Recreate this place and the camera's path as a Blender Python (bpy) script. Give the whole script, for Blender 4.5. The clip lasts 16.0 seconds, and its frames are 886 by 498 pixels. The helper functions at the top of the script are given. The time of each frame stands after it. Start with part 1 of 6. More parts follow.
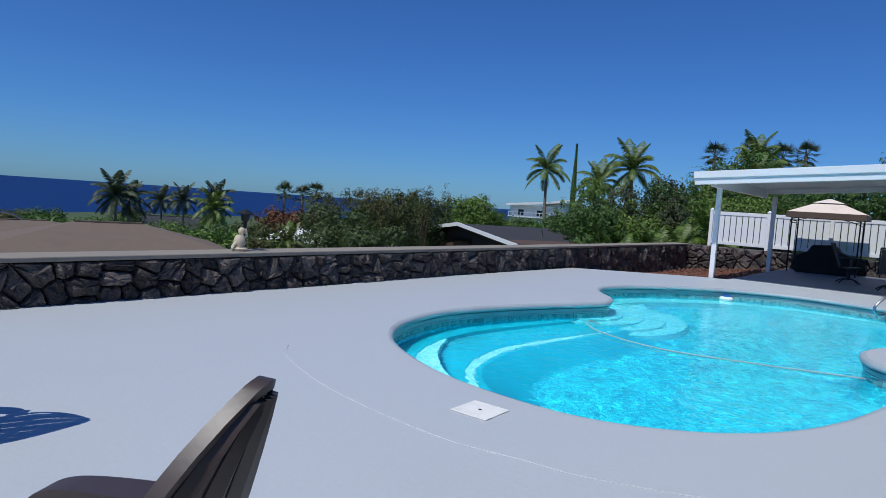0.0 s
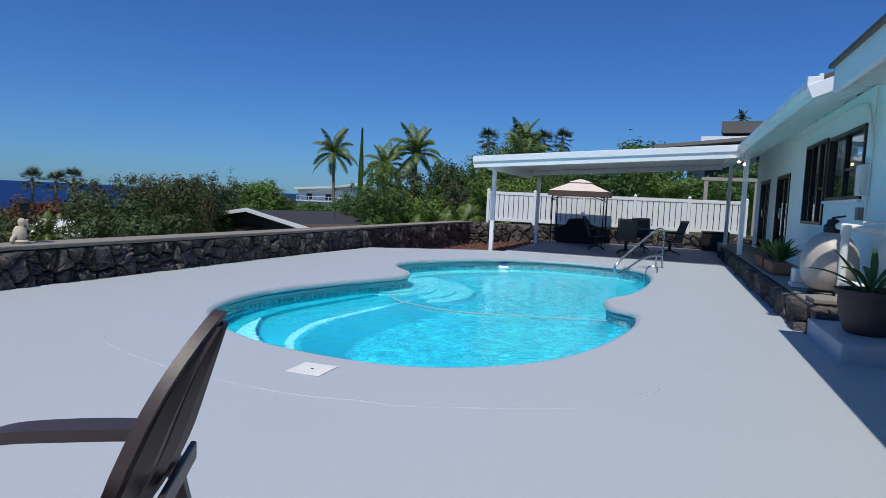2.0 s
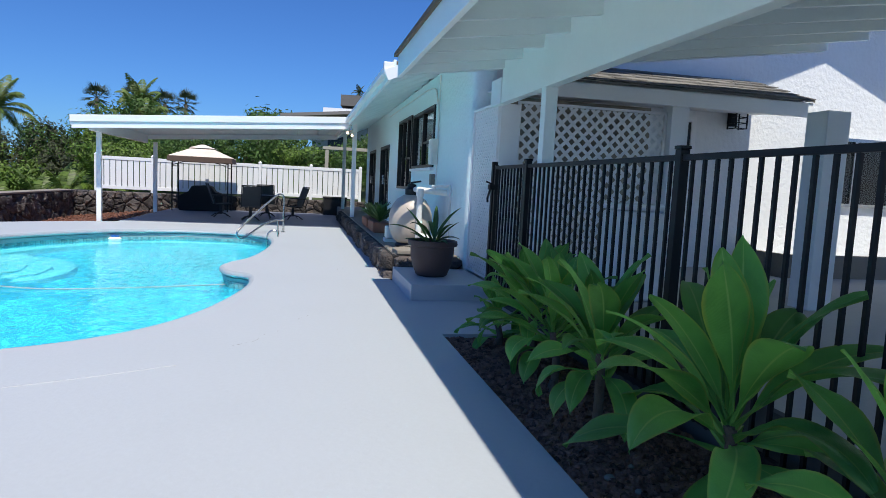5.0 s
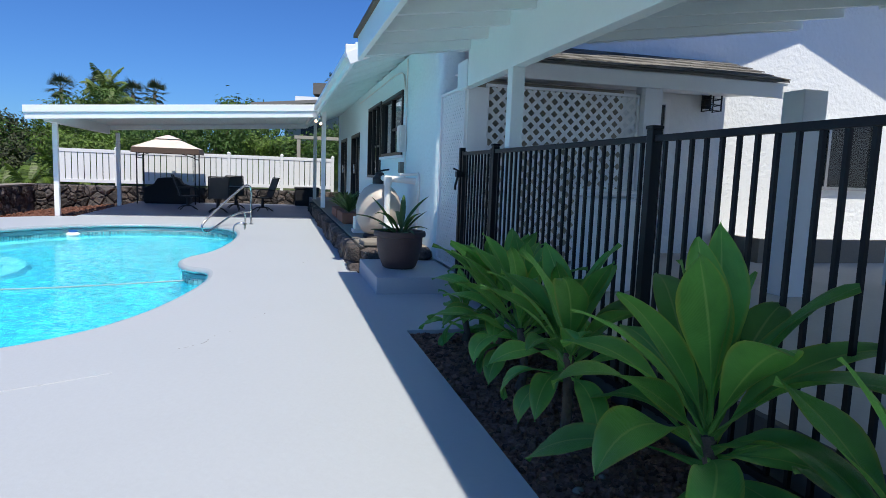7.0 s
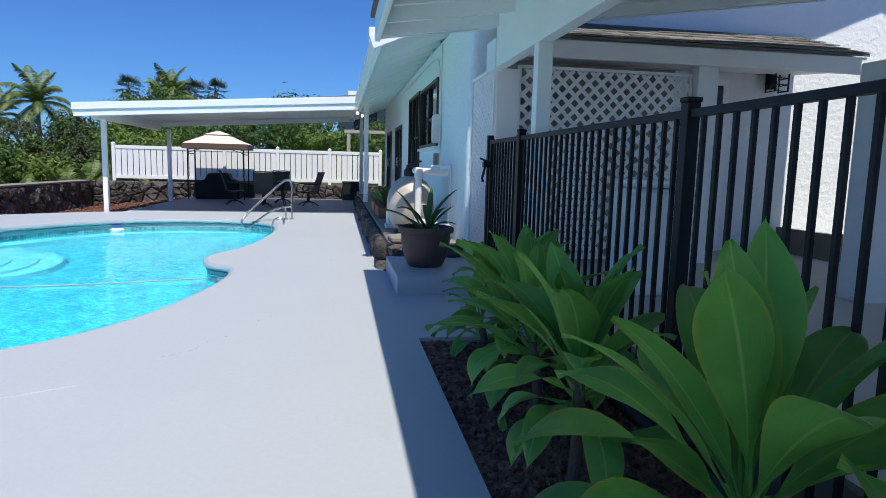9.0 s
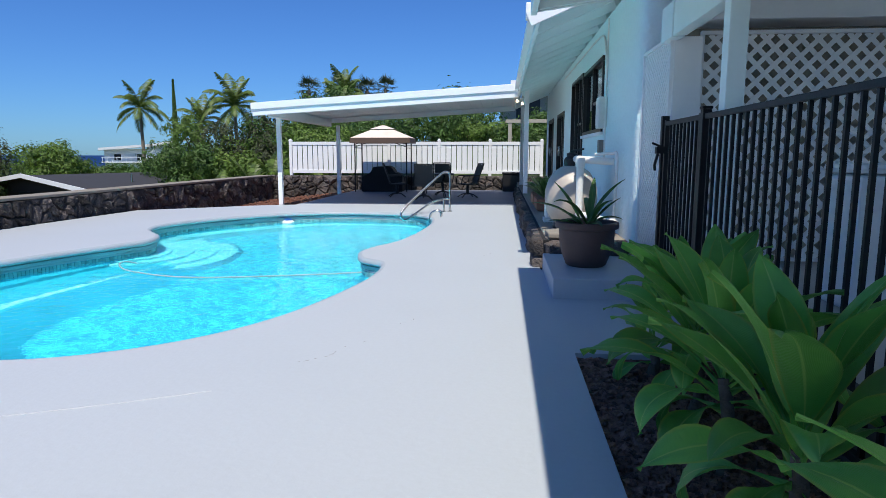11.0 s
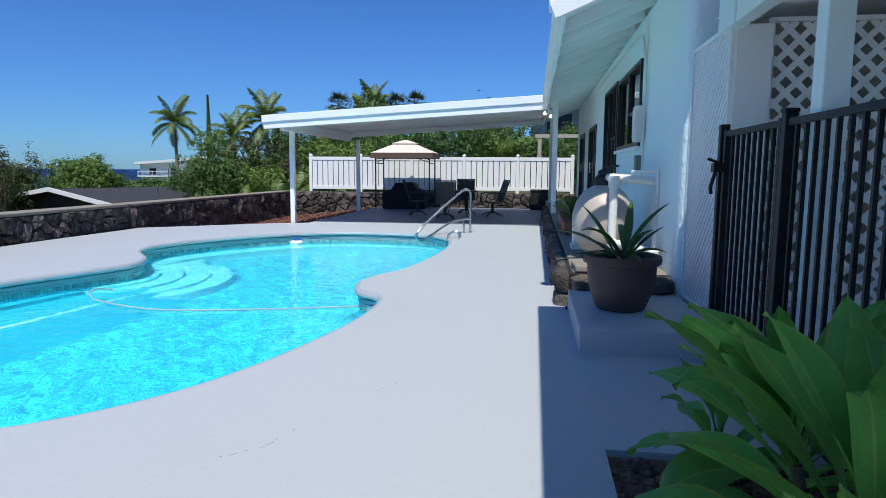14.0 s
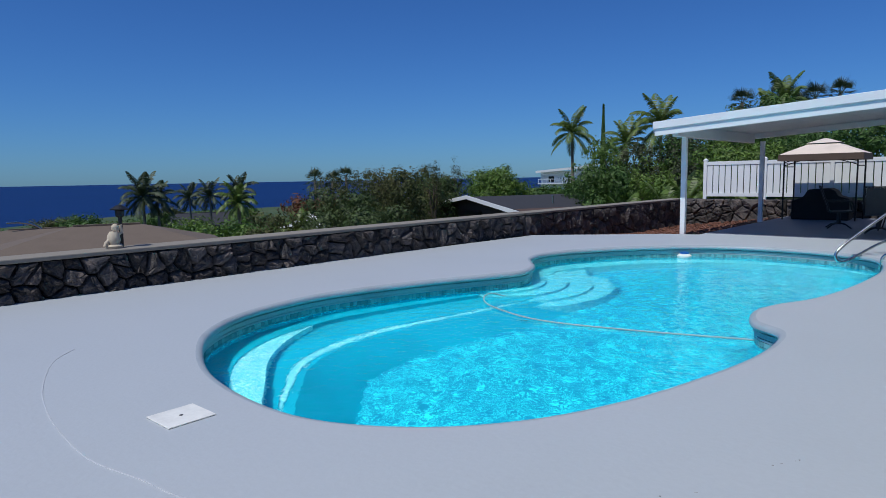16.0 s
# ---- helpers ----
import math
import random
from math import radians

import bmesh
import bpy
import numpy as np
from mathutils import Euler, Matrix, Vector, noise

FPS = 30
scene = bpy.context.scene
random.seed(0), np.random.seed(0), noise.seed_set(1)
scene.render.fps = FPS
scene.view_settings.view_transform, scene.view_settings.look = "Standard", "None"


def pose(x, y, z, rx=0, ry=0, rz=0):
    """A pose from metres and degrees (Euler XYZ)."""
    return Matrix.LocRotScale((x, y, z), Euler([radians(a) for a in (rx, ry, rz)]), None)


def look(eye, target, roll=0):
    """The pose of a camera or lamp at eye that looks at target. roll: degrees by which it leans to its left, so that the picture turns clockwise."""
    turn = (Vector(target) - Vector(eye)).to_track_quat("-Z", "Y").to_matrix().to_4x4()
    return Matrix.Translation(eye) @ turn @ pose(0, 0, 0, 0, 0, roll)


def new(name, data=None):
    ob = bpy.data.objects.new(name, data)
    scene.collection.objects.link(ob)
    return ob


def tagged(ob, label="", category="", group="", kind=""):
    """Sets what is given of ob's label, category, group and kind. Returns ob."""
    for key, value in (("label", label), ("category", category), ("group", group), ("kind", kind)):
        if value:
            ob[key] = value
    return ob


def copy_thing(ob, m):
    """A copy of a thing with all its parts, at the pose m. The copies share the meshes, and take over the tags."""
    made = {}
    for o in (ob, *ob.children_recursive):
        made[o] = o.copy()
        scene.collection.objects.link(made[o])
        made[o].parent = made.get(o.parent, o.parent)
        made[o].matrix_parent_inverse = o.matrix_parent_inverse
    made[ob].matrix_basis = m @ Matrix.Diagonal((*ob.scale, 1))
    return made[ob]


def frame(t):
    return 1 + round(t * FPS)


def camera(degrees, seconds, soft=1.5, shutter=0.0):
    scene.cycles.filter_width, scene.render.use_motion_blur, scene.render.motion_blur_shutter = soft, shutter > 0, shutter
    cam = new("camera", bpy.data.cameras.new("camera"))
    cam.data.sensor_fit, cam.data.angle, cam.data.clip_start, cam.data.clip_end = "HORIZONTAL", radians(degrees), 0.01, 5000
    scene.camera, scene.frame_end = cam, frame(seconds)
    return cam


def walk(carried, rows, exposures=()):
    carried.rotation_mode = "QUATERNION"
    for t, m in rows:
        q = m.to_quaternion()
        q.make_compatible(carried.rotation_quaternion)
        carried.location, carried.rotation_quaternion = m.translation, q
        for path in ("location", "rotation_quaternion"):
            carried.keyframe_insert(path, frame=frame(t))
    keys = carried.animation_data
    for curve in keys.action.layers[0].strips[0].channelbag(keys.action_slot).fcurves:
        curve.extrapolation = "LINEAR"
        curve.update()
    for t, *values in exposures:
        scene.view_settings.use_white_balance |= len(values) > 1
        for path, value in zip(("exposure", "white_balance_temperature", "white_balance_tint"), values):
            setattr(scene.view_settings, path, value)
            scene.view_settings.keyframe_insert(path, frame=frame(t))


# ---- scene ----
cam = camera(69.8, 16.0, soft=0.6)
PATH = [
    (0, (-0.668, 0.593, 1.363), (-1.905, 2.158, 1.221), 3.9),
    (0.5, (-0.62, 0.429, 1.358), (-1.719, 2.094, 1.215), 3.7),
    (1, (-0.592, 0.205, 1.359), (-1.535, 1.962, 1.215), 2.9),
    (1.5, (-0.558, 0.019, 1.359), (-1.381, 1.836, 1.206), 2.8),
    (2, (-0.524, -0.099, 1.336), (-1.187, 1.782, 1.181), 2.7),
    (2.5, (-0.495, -0.202, 1.322), (-0.892, 1.752, 1.163), 2.9),
    (3, (-0.45, -0.317, 1.313), (-0.502, 1.675, 1.147), 3.0),
    (3.5, (-0.421, -0.363, 1.332), (-0.186, 1.615, 1.155), 3.2),
    (4, (-0.326, -0.381, 1.34), (0.042, 1.577, 1.156), 3.0),
    (4.5, (-0.248, -0.437, 1.341), (0.169, 1.51, 1.146), 2.8),
    (5, (-0.186, -0.45, 1.324), (0.252, 1.491, 1.124), 2.9),
    (7.5, (0.125, -0.069, 1.318), (0.632, 1.851, 1.08), 2.0),
    (8, (0.274, 0.032, 1.314), (0.721, 1.967, 1.072), 1.8),
    (8.5, (0.392, 0.145, 1.303), (0.781, 2.091, 1.051), 1.7),
    (9, (0.466, 0.3, 1.297), (0.791, 2.257, 1.04), 1.5),
    (9.5, (0.49, 0.44, 1.291), (0.726, 2.407, 1.017), 1.5),
    (10, (0.521, 0.577, 1.283), (0.591, 2.554, 0.988), 1.0),
    (12.5, (0.645, 1.453, 1.294), (0.346, 3.41, 1.013), -0.1),
    (13, (0.667, 1.654, 1.288), (0.368, 3.613, 1.015), 0.0),
    (13.5, (0.674, 1.836, 1.299), (0.392, 3.799, 1.036), 0.2),
    (14, (0.707, 2.043, 1.301), (0.428, 4.008, 1.055), 0.4),
    (14.5, (0.743, 2.198, 1.315), (0.367, 4.148, 1.076), 0.3),
    (15, (0.711, 2.306, 1.313), (0.08, 4.19, 1.086), 0.1),
    (15.5, (0.631, 2.4, 1.386), (-0.369, 4.118, 1.157), -0.6),
    (16, (0.609, 2.427, 1.381), (-0.729, 3.897, 1.158), -1.0),
]
walk(cam, [(t, look(eye, target, roll)) for t, eye, target, roll in PATH],
     exposures=[(0, -0.36, 6300, 9), (1.5, -0.36, 6400, 9), (2.5, -0.28, 6550, 9), (3.5, -0.05, 6700, 10), (5, 0.14, 6800, 10), (10, 0.12, 6750, 10), (14, 0.05, 6600, 9), (14.6, -0.02, 6550, 9), (15.0, -0.15, 6500, 9), (15.4, -0.24, 6450, 9), (16, -0.52, 6250, 9)])

# ---- world, sun, exposure ----
SUN_WAY = Vector((0.004, 0.54, -1.0))
world = bpy.data.worlds.new("sky")
scene.world = world
world.use_nodes = True
wn = world.node_tree
sky = wn.nodes.new("ShaderNodeTexSky")
sky.sky_type = "NISHITA"
sky.sun_disc = False
sky.sun_elevation = radians(61.6)
sky.sun_rotation = radians(180)
sky.altitude = 100
sky.air_density = 1.0
sky.dust_density = 0.25
sky.ozone_density = 3.0
tint = wn.nodes.new("ShaderNodeMix")      # the deep blue of the clear ocean air
tint.data_type, tint.blend_type = "RGBA", "MULTIPLY"
tint.inputs["Factor"].default_value = 1.0
tint.inputs["B"].default_value = (0.265, 0.535, 0.985, 1)
wn.links.new(sky.outputs[0], tint.inputs["A"])
wn.links.new(tint.outputs["Result"], wn.nodes["Background"].inputs[0])
wn.nodes["Background"].inputs[1].default_value = 0.119
lamp = bpy.data.lights.new("sun", "SUN")
lamp.energy, lamp.angle, lamp.color = 4.25, radians(0.5), (1.0, 0.98, 0.92)
sun = new("sun", lamp)
sun.matrix_world = look(-40 * SUN_WAY, (0, 0, 0))


# ---- materials ----
def surf(name, col, rough=0.6, metal=0.0, coarse=0.8, fine=30.0, var=0.12, fvar=0.08, bump=0.1, dist=0.01, rand=0.0,
         island=0.0, alt=None, stain=0.5, translucent=0.0, stretch=(1, 1, 1), spec=0.5, edge=(0.45, 0.75)):
    """A surface: two scales of colour variation, fine relief, and a second tone that shows in patches."""
    m = bpy.data.materials.new(name)
    m.use_nodes = True
    nt = m.node_tree
    nd, ln = nt.nodes, nt.links
    b = nd["Principled BSDF"]
    b.inputs["Roughness"].default_value = rough
    b.inputs["Metallic"].default_value = metal
    b.inputs["Specular IOR Level"].default_value = spec
    geo = nd.new("ShaderNodeNewGeometry")
    mp = nd.new("ShaderNodeMapping")
    mp.inputs["Scale"].default_value = stretch
    ln.new(geo.outputs["Position"], mp.inputs[0])

    def tex(scale, detail):
        n = nd.new("ShaderNodeTexNoise")
        n.inputs["Scale"].default_value, n.inputs["Detail"].default_value = scale, detail
        ln.new(mp.outputs[0], n.inputs["Vector"])
        return n.outputs["Fac"]

    def maths(op, a, c):
        n = nd.new("ShaderNodeMath")
        n.operation = op
        for i, s in enumerate((a, c)):
            if isinstance(s, (int, float)):
                n.inputs[i].default_value = s
            else:
                ln.new(s, n.inputs[i])
        return n.outputs[0]

    big, small = tex(coarse, 4), tex(fine, 5)
    mix = nd.new("ShaderNodeMix")
    mix.data_type = "RGBA"
    other = alt or tuple(c * 0.6 for c in col)
    mix.inputs["A"].default_value, mix.inputs["B"].default_value = (*col, 1), (*other, 1)
    ramp = nd.new("ShaderNodeMapRange")
    ramp.inputs["From Min"].default_value, ramp.inputs["From Max"].default_value = edge
    ramp.inputs["To Max"].default_value = stain
    ln.new(big, ramp.inputs[0])
    ln.new(ramp.outputs[0], mix.inputs["Factor"])
    hsv = nd.new("ShaderNodeHueSaturation")
    ln.new(mix.outputs["Result"], hsv.inputs["Color"])
    v = maths("ADD", maths("MULTIPLY", big, 2 * var), maths("MULTIPLY", small, 2 * fvar))
    v = maths("ADD", v, 1 - var - fvar)
    if rand:
        oi = nd.new("ShaderNodeObjectInfo")
        v = maths("ADD", v, maths("MULTIPLY", maths("SUBTRACT", oi.outputs["Random"], 0.5), 2 * rand))
    if island:
        v = maths("ADD", v, maths("MULTIPLY", maths("SUBTRACT", geo.outputs["Random Per Island"], 0.5), 2 * island))
    ln.new(v, hsv.inputs["Value"])
    ln.new(hsv.outputs[0], b.inputs["Base Color"])
    if bump:
        bp = nd.new("ShaderNodeBump")
        bp.inputs["Strength"].default_value, bp.inputs["Distance"].default_value = bump, dist
        ln.new(maths("ADD", small, big), bp.inputs["Height"])
        ln.new(bp.outputs[0], b.inputs["Normal"])
    if translucent:
        tr = nd.new("ShaderNodeBsdfTranslucent")
        ln.new(hsv.outputs[0], tr.inputs[0])
        ms = nd.new("ShaderNodeMixShader")
        ms.inputs[0].default_value = translucent
        ln.new(b.outputs[0], ms.inputs[1])
        ln.new(tr.outputs[0], ms.inputs[2])
        ln.new(ms.outputs[0], nd["Material Output"].inputs[0])
    return m


def glassy(name, col, ior, rough, bump=0.0, scale=3.0, trans=1.0):
    m = bpy.data.materials.new(name)
    m.use_nodes = True
    nd, ln = m.node_tree.nodes, m.node_tree.links
    b = nd["Principled BSDF"]
    b.inputs["Base Color"].default_value = (*col, 1)
    b.inputs["IOR"].default_value, b.inputs["Roughness"].default_value = ior, rough
    b.inputs["Transmission Weight"].default_value = trans
    if bump:
        geo = nd.new("ShaderNodeNewGeometry")
        n1 = nd.new("ShaderNodeTexNoise")
        n1.inputs["Scale"].default_value, n1.inputs["Detail"].default_value = scale, 3
        n1.inputs["Distortion"].default_value = 0.6
        ln.new(geo.outputs["Position"], n1.inputs["Vector"])
        bp = nd.new("ShaderNodeBump")
        bp.inputs["Strength"].default_value, bp.inputs["Distance"].default_value = bump, 0.05
        ln.new(n1.outputs["Fac"], bp.inputs["Height"])
        ln.new(bp.outputs[0], b.inputs["Normal"])
    return m


def caustic_net(name, col, glint, scale):
    """Pool plaster with a fine net of caustic sunlight painted into its colour."""
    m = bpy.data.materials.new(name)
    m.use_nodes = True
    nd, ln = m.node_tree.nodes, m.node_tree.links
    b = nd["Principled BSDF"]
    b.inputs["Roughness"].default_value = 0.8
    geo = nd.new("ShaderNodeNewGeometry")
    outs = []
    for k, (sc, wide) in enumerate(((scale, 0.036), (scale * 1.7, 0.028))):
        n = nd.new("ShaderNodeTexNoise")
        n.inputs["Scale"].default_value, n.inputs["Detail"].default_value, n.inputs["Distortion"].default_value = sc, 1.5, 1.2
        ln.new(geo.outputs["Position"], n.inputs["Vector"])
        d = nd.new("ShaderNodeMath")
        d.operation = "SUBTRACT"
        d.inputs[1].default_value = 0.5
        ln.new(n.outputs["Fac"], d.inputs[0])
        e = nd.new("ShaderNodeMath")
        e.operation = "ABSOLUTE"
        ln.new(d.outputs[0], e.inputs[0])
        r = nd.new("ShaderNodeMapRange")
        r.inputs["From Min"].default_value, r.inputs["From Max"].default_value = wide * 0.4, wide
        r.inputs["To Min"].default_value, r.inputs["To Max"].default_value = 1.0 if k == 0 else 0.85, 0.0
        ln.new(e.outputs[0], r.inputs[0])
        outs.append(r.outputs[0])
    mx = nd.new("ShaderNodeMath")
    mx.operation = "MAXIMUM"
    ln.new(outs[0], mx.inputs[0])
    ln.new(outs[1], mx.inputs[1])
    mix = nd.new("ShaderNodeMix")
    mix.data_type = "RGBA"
    mix.inputs["A"].default_value, mix.inputs["B"].default_value = (*col, 1), (*glint, 1)
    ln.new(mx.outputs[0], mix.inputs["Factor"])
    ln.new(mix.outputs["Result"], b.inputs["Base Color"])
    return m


def leafy(name, col, rib, rim):
    """A leaf with a pale midrib, faint side veins and a yellowed rim, laid out by the blade's own coordinates."""
    m = bpy.data.materials.new(name)
    m.use_nodes = True
    nd, ln = m.node_tree.nodes, m.node_tree.links
    b = nd["Principled BSDF"]
    b.inputs["Roughness"].default_value = 0.34
    uv = nd.new("ShaderNodeUVMap")
    sep = nd.new("ShaderNodeSeparateXYZ")
    ln.new(uv.outputs[0], sep.inputs[0])

    def maths(op, a, c=0.0):
        n = nd.new("ShaderNodeMath")
        n.operation = op
        for i, s in enumerate((a, c)):
            if isinstance(s, (int, float)):
                n.inputs[i].default_value = s
            else:
                ln.new(s, n.inputs[i])
        return n.outputs[0]

    def ranged(v, lo, hi, top=1.0):
        n = nd.new("ShaderNodeMapRange")
        n.inputs["From Min"].default_value, n.inputs["From Max"].default_value, n.inputs["To Max"].default_value = lo, hi, top
        ln.new(v, n.inputs[0])
        return n.outputs[0]

    def blend(f, a, c):
        n = nd.new("ShaderNodeMix")
        n.data_type = "RGBA"
        ln.new(f, n.inputs["Factor"])
        for key, s in (("A", a), ("B", c)):
            if isinstance(s, tuple):
                n.inputs[key].default_value = (*s, 1)
            else:
                ln.new(s, n.inputs[key])
        return n.outputs["Result"]

    off = maths("ABSOLUTE", maths("SUBTRACT", sep.outputs[0], 0.5))
    geo = nd.new("ShaderNodeNewGeometry")
    oi = nd.new("ShaderNodeObjectInfo")
    big = nd.new("ShaderNodeTexNoise")
    big.inputs["Scale"].default_value, big.inputs["Detail"].default_value = 7, 4
    ln.new(geo.outputs["Position"], big.inputs["Vector"])
    veins = maths("SINE", maths("MULTIPLY", maths("ADD", maths("MULTIPLY", sep.outputs[1], 1.0), maths("MULTIPLY", off, -1.6)), 170.0))
    c = blend(ranged(big.outputs["Fac"], 0.4, 0.7, 0.6), col, tuple(k * 0.6 for k in col))
    c = blend(ranged(maths("ADD", off, maths("MULTIPLY", big.outputs["Fac"], 0.12)), 0.48, 0.57, 0.6), c, rim)
    c = blend(ranged(off, 0.035, 0.012, 0.75), c, rib)
    hsv = nd.new("ShaderNodeHueSaturation")
    ln.new(c, hsv.inputs["Color"])
    v = maths("ADD", maths("MULTIPLY", oi.outputs["Random"], 0.6), 0.72)
    ln.new(maths("ADD", v, maths("MULTIPLY", veins, 0.035)), hsv.inputs["Value"])
    ln.new(hsv.outputs[0], b.inputs["Base Color"])
    bp = nd.new("ShaderNodeBump")
    bp.inputs["Strength"].default_value, bp.inputs["Distance"].default_value = 0.25, 0.004
    ln.new(maths("ADD", veins, maths("MULTIPLY", big.outputs["Fac"], 3.0)), bp.inputs["Height"])
    ln.new(bp.outputs[0], b.inputs["Normal"])
    tr = nd.new("ShaderNodeBsdfTranslucent")
    ln.new(hsv.outputs[0], tr.inputs[0])
    ms = nd.new("ShaderNodeMixShader")
    ms.inputs[0].default_value = 0.35
    ln.new(b.outputs[0], ms.inputs[1])
    ln.new(tr.outputs[0], ms.inputs[2])
    ln.new(ms.outputs[0], nd["Material Output"].inputs[0])
    return m


def glow(name, col, power):
    m = bpy.data.materials.new(name)
    m.use_nodes = True
    b = m.node_tree.nodes["Principled BSDF"]
    b.inputs["Emission Color"].default_value = (*col, 1)
    b.inputs["Emission Strength"].default_value = power
    return m


DECK = surf("deck_paint", (0.475, 0.50, 0.52), 0.5, coarse=0.7, fine=28, var=0.07, fvar=0.04, bump=0.22, dist=0.008, stain=0.3, alt=(0.435, 0.45, 0.475))
# Deck colour darkened to carry the patio roof's shade.
PATIOSHADE = surf("patio_shade_paint", (0.165, 0.18, 0.235), 0.6, coarse=0.7, fine=40, var=0.06, fvar=0.03, bump=0.1)
PATCH = surf("pale_crack_sealer", (0.60, 0.61, 0.63), 0.6, var=0.1)
CRACK = surf("crack_filler", (0.30, 0.29, 0.28), 0.9, var=0.1)
STUCCO = surf("stucco", (0.84, 0.86, 0.86), 0.9, coarse=0.7, fine=14, var=0.03, fvar=0.03, bump=0.55, dist=0.03, stain=0.15)
AQUASTUCCO = surf("pale_aqua_stucco", (0.80, 0.915, 0.905), 0.9, coarse=0.7, fine=16, var=0.03, fvar=0.04, bump=0.6, dist=0.03, stain=0.2, alt=(0.74, 0.86, 0.86))
AQUAPAINT = surf("pale_aqua_paint", (0.80, 0.91, 0.90), 0.5, coarse=1.5, fine=30, var=0.03, fvar=0.02, bump=0.06, stain=0.15)
PAINT = surf("white_paint", (0.89, 0.90, 0.90), 0.5, coarse=1.5, fine=30, var=0.03, fvar=0.02, bump=0.05, stain=0.12)
VINYL = surf("white_vinyl", (0.90, 0.90, 0.89), 0.35, var=0.02, fvar=0.01, bump=0.02, stain=0.1)
SHINGLE = surf("brown_shingle", (0.16, 0.12, 0.09), 0.95, coarse=1.5, fine=25, var=0.2, fvar=0.2, bump=0.4, island=0.2)
GREYSHINGLE = surf("grey_shingle", (0.038, 0.038, 0.044), 0.95, coarse=1.0, fine=20, var=0.2, fvar=0.2, bump=0.4, island=0.2)
TANSHINGLE = surf("weathered_shingle", (0.205, 0.195, 0.18), 0.95, coarse=4, fine=40, var=0.25, fvar=0.25, bump=0.4, stretch=(3, 1, 1), rand=0.3)
ROCK = surf("lava_rock", (0.094, 0.083, 0.078), 0.92, coarse=4, fine=38, var=0.4, fvar=0.45, bump=1.0, dist=0.05, rand=0.5, alt=(0.19, 0.14, 0.115), stain=0.7)
MORTAR = surf("dark_mortar", (0.022, 0.02, 0.02), 1.0, coarse=4, fine=30, var=0.2, bump=0.6)
CAP = surf("concrete_cap", (0.27, 0.235, 0.19), 0.9, coarse=2, fine=30, var=0.15, fvar=0.1, bump=0.4, alt=(0.18, 0.16, 0.14))
RISER = surf("dark_grey_concrete", (0.13, 0.125, 0.12), 0.95, coarse=2, fine=30, var=0.2, bump=0.3)
CONCRETE = surf("carport_concrete", (0.54, 0.53, 0.50), 0.9, coarse=1, fine=30, var=0.1, bump=0.2)
SOIL = surf("dark_mulch", (0.27, 0.135, 0.095), 1.0, island=0.55, coarse=6, fine=60, var=0.3, fvar=0.5, bump=1.0, dist=0.04)
REDDIRT = surf("red_cinder", (0.20, 0.085, 0.055), 1.0, coarse=3, fine=45, var=0.25, fvar=0.4, bump=0.9, dist=0.03, alt=(0.12, 0.07, 0.05))
GRASS = surf("dry_hillside", (0.05, 0.085, 0.025), 1.0, coarse=0.15, fine=2.0, var=0.3, fvar=0.3, bump=0.3, alt=(0.12, 0.10, 0.05))
# Water's cyan and the net of caustic sunlight are painted into these plasters.
PLASTER = caustic_net("caustic_plaster", (0.0, 0.29, 0.49), (0.06, 0.96, 1.0), 6.5)
ENTRY = caustic_net("caustic_entry_plaster", (0.03, 0.55, 0.68), (0.5, 1.0, 1.0), 15.0)
# One step plaster in two colours: painted shade (teal), painted sunlight (white).
STEPSHADE = surf("shaded_step_plaster", (0.0, 0.47, 0.63), 0.8, coarse=1.2, fine=20, var=0.08, fvar=0.06, bump=0.1)
STEPSUN = caustic_net("sunlit_step_caustics", (0.17, 0.74, 0.83), (0.70, 1.0, 1.0), 18.0)
TILE = surf("waterline_tile", (0.20, 0.42, 0.44), 0.2, coarse=10, fine=60, var=0.15, island=0.35, bump=0.0)
COPING = surf("coping_paint", (0.40, 0.44, 0.47), 0.5, coarse=2, fine=40, var=0.06, bump=0.08)
IRON = surf("black_iron", (0.009, 0.009, 0.010), 0.45, coarse=3, fine=60, var=0.2, bump=0.05, alt=(0.02, 0.018, 0.018), spec=0.28)
STEEL = surf("brushed_steel", (0.62, 0.60, 0.57), 0.22, 1.0, coarse=6, fine=80, var=0.08, bump=0.03)
POT = surf("dark_clay", (0.105, 0.062, 0.052), 0.65, coarse=5, fine=50, var=0.15, fvar=0.1, bump=0.2)
TERRA = surf("terracotta", (0.30, 0.12, 0.07), 0.85, coarse=5, fine=40, var=0.15, bump=0.2)
TANK = surf("tan_tank", (0.52, 0.45, 0.38), 0.45, coarse=3, fine=40, var=0.05, fvar=0.03, bump=0.04)
PIPE = surf("white_pipe", (0.82, 0.80, 0.74), 0.35, coarse=3, fine=30, var=0.04, bump=0.02)
HOSE = surf("grey_hose", (0.42, 0.44, 0.44), 0.5, coarse=3, fine=30, var=0.1, bump=0.02)
RUBBER = surf("black_plastic", (0.012, 0.012, 0.013), 0.5, var=0.1, bump=0.03)
BROWNPLASTIC = surf("brown_plastic", (0.058, 0.040, 0.036), 0.42, coarse=4, fine=70, var=0.12, bump=0.08, dist=0.004)
COVER = surf("black_grill_cover", (0.010, 0.010, 0.011), 0.8, coarse=4, fine=20, var=0.2, bump=0.4)
SLING = surf("grey_sling_mesh", (0.07, 0.07, 0.07), 0.8, coarse=8, fine=120, var=0.1, bump=0.2)
FABRIC = surf("beige_canvas", (0.78, 0.66, 0.58), 0.9, coarse=2, fine=60, var=0.05, bump=0.1)
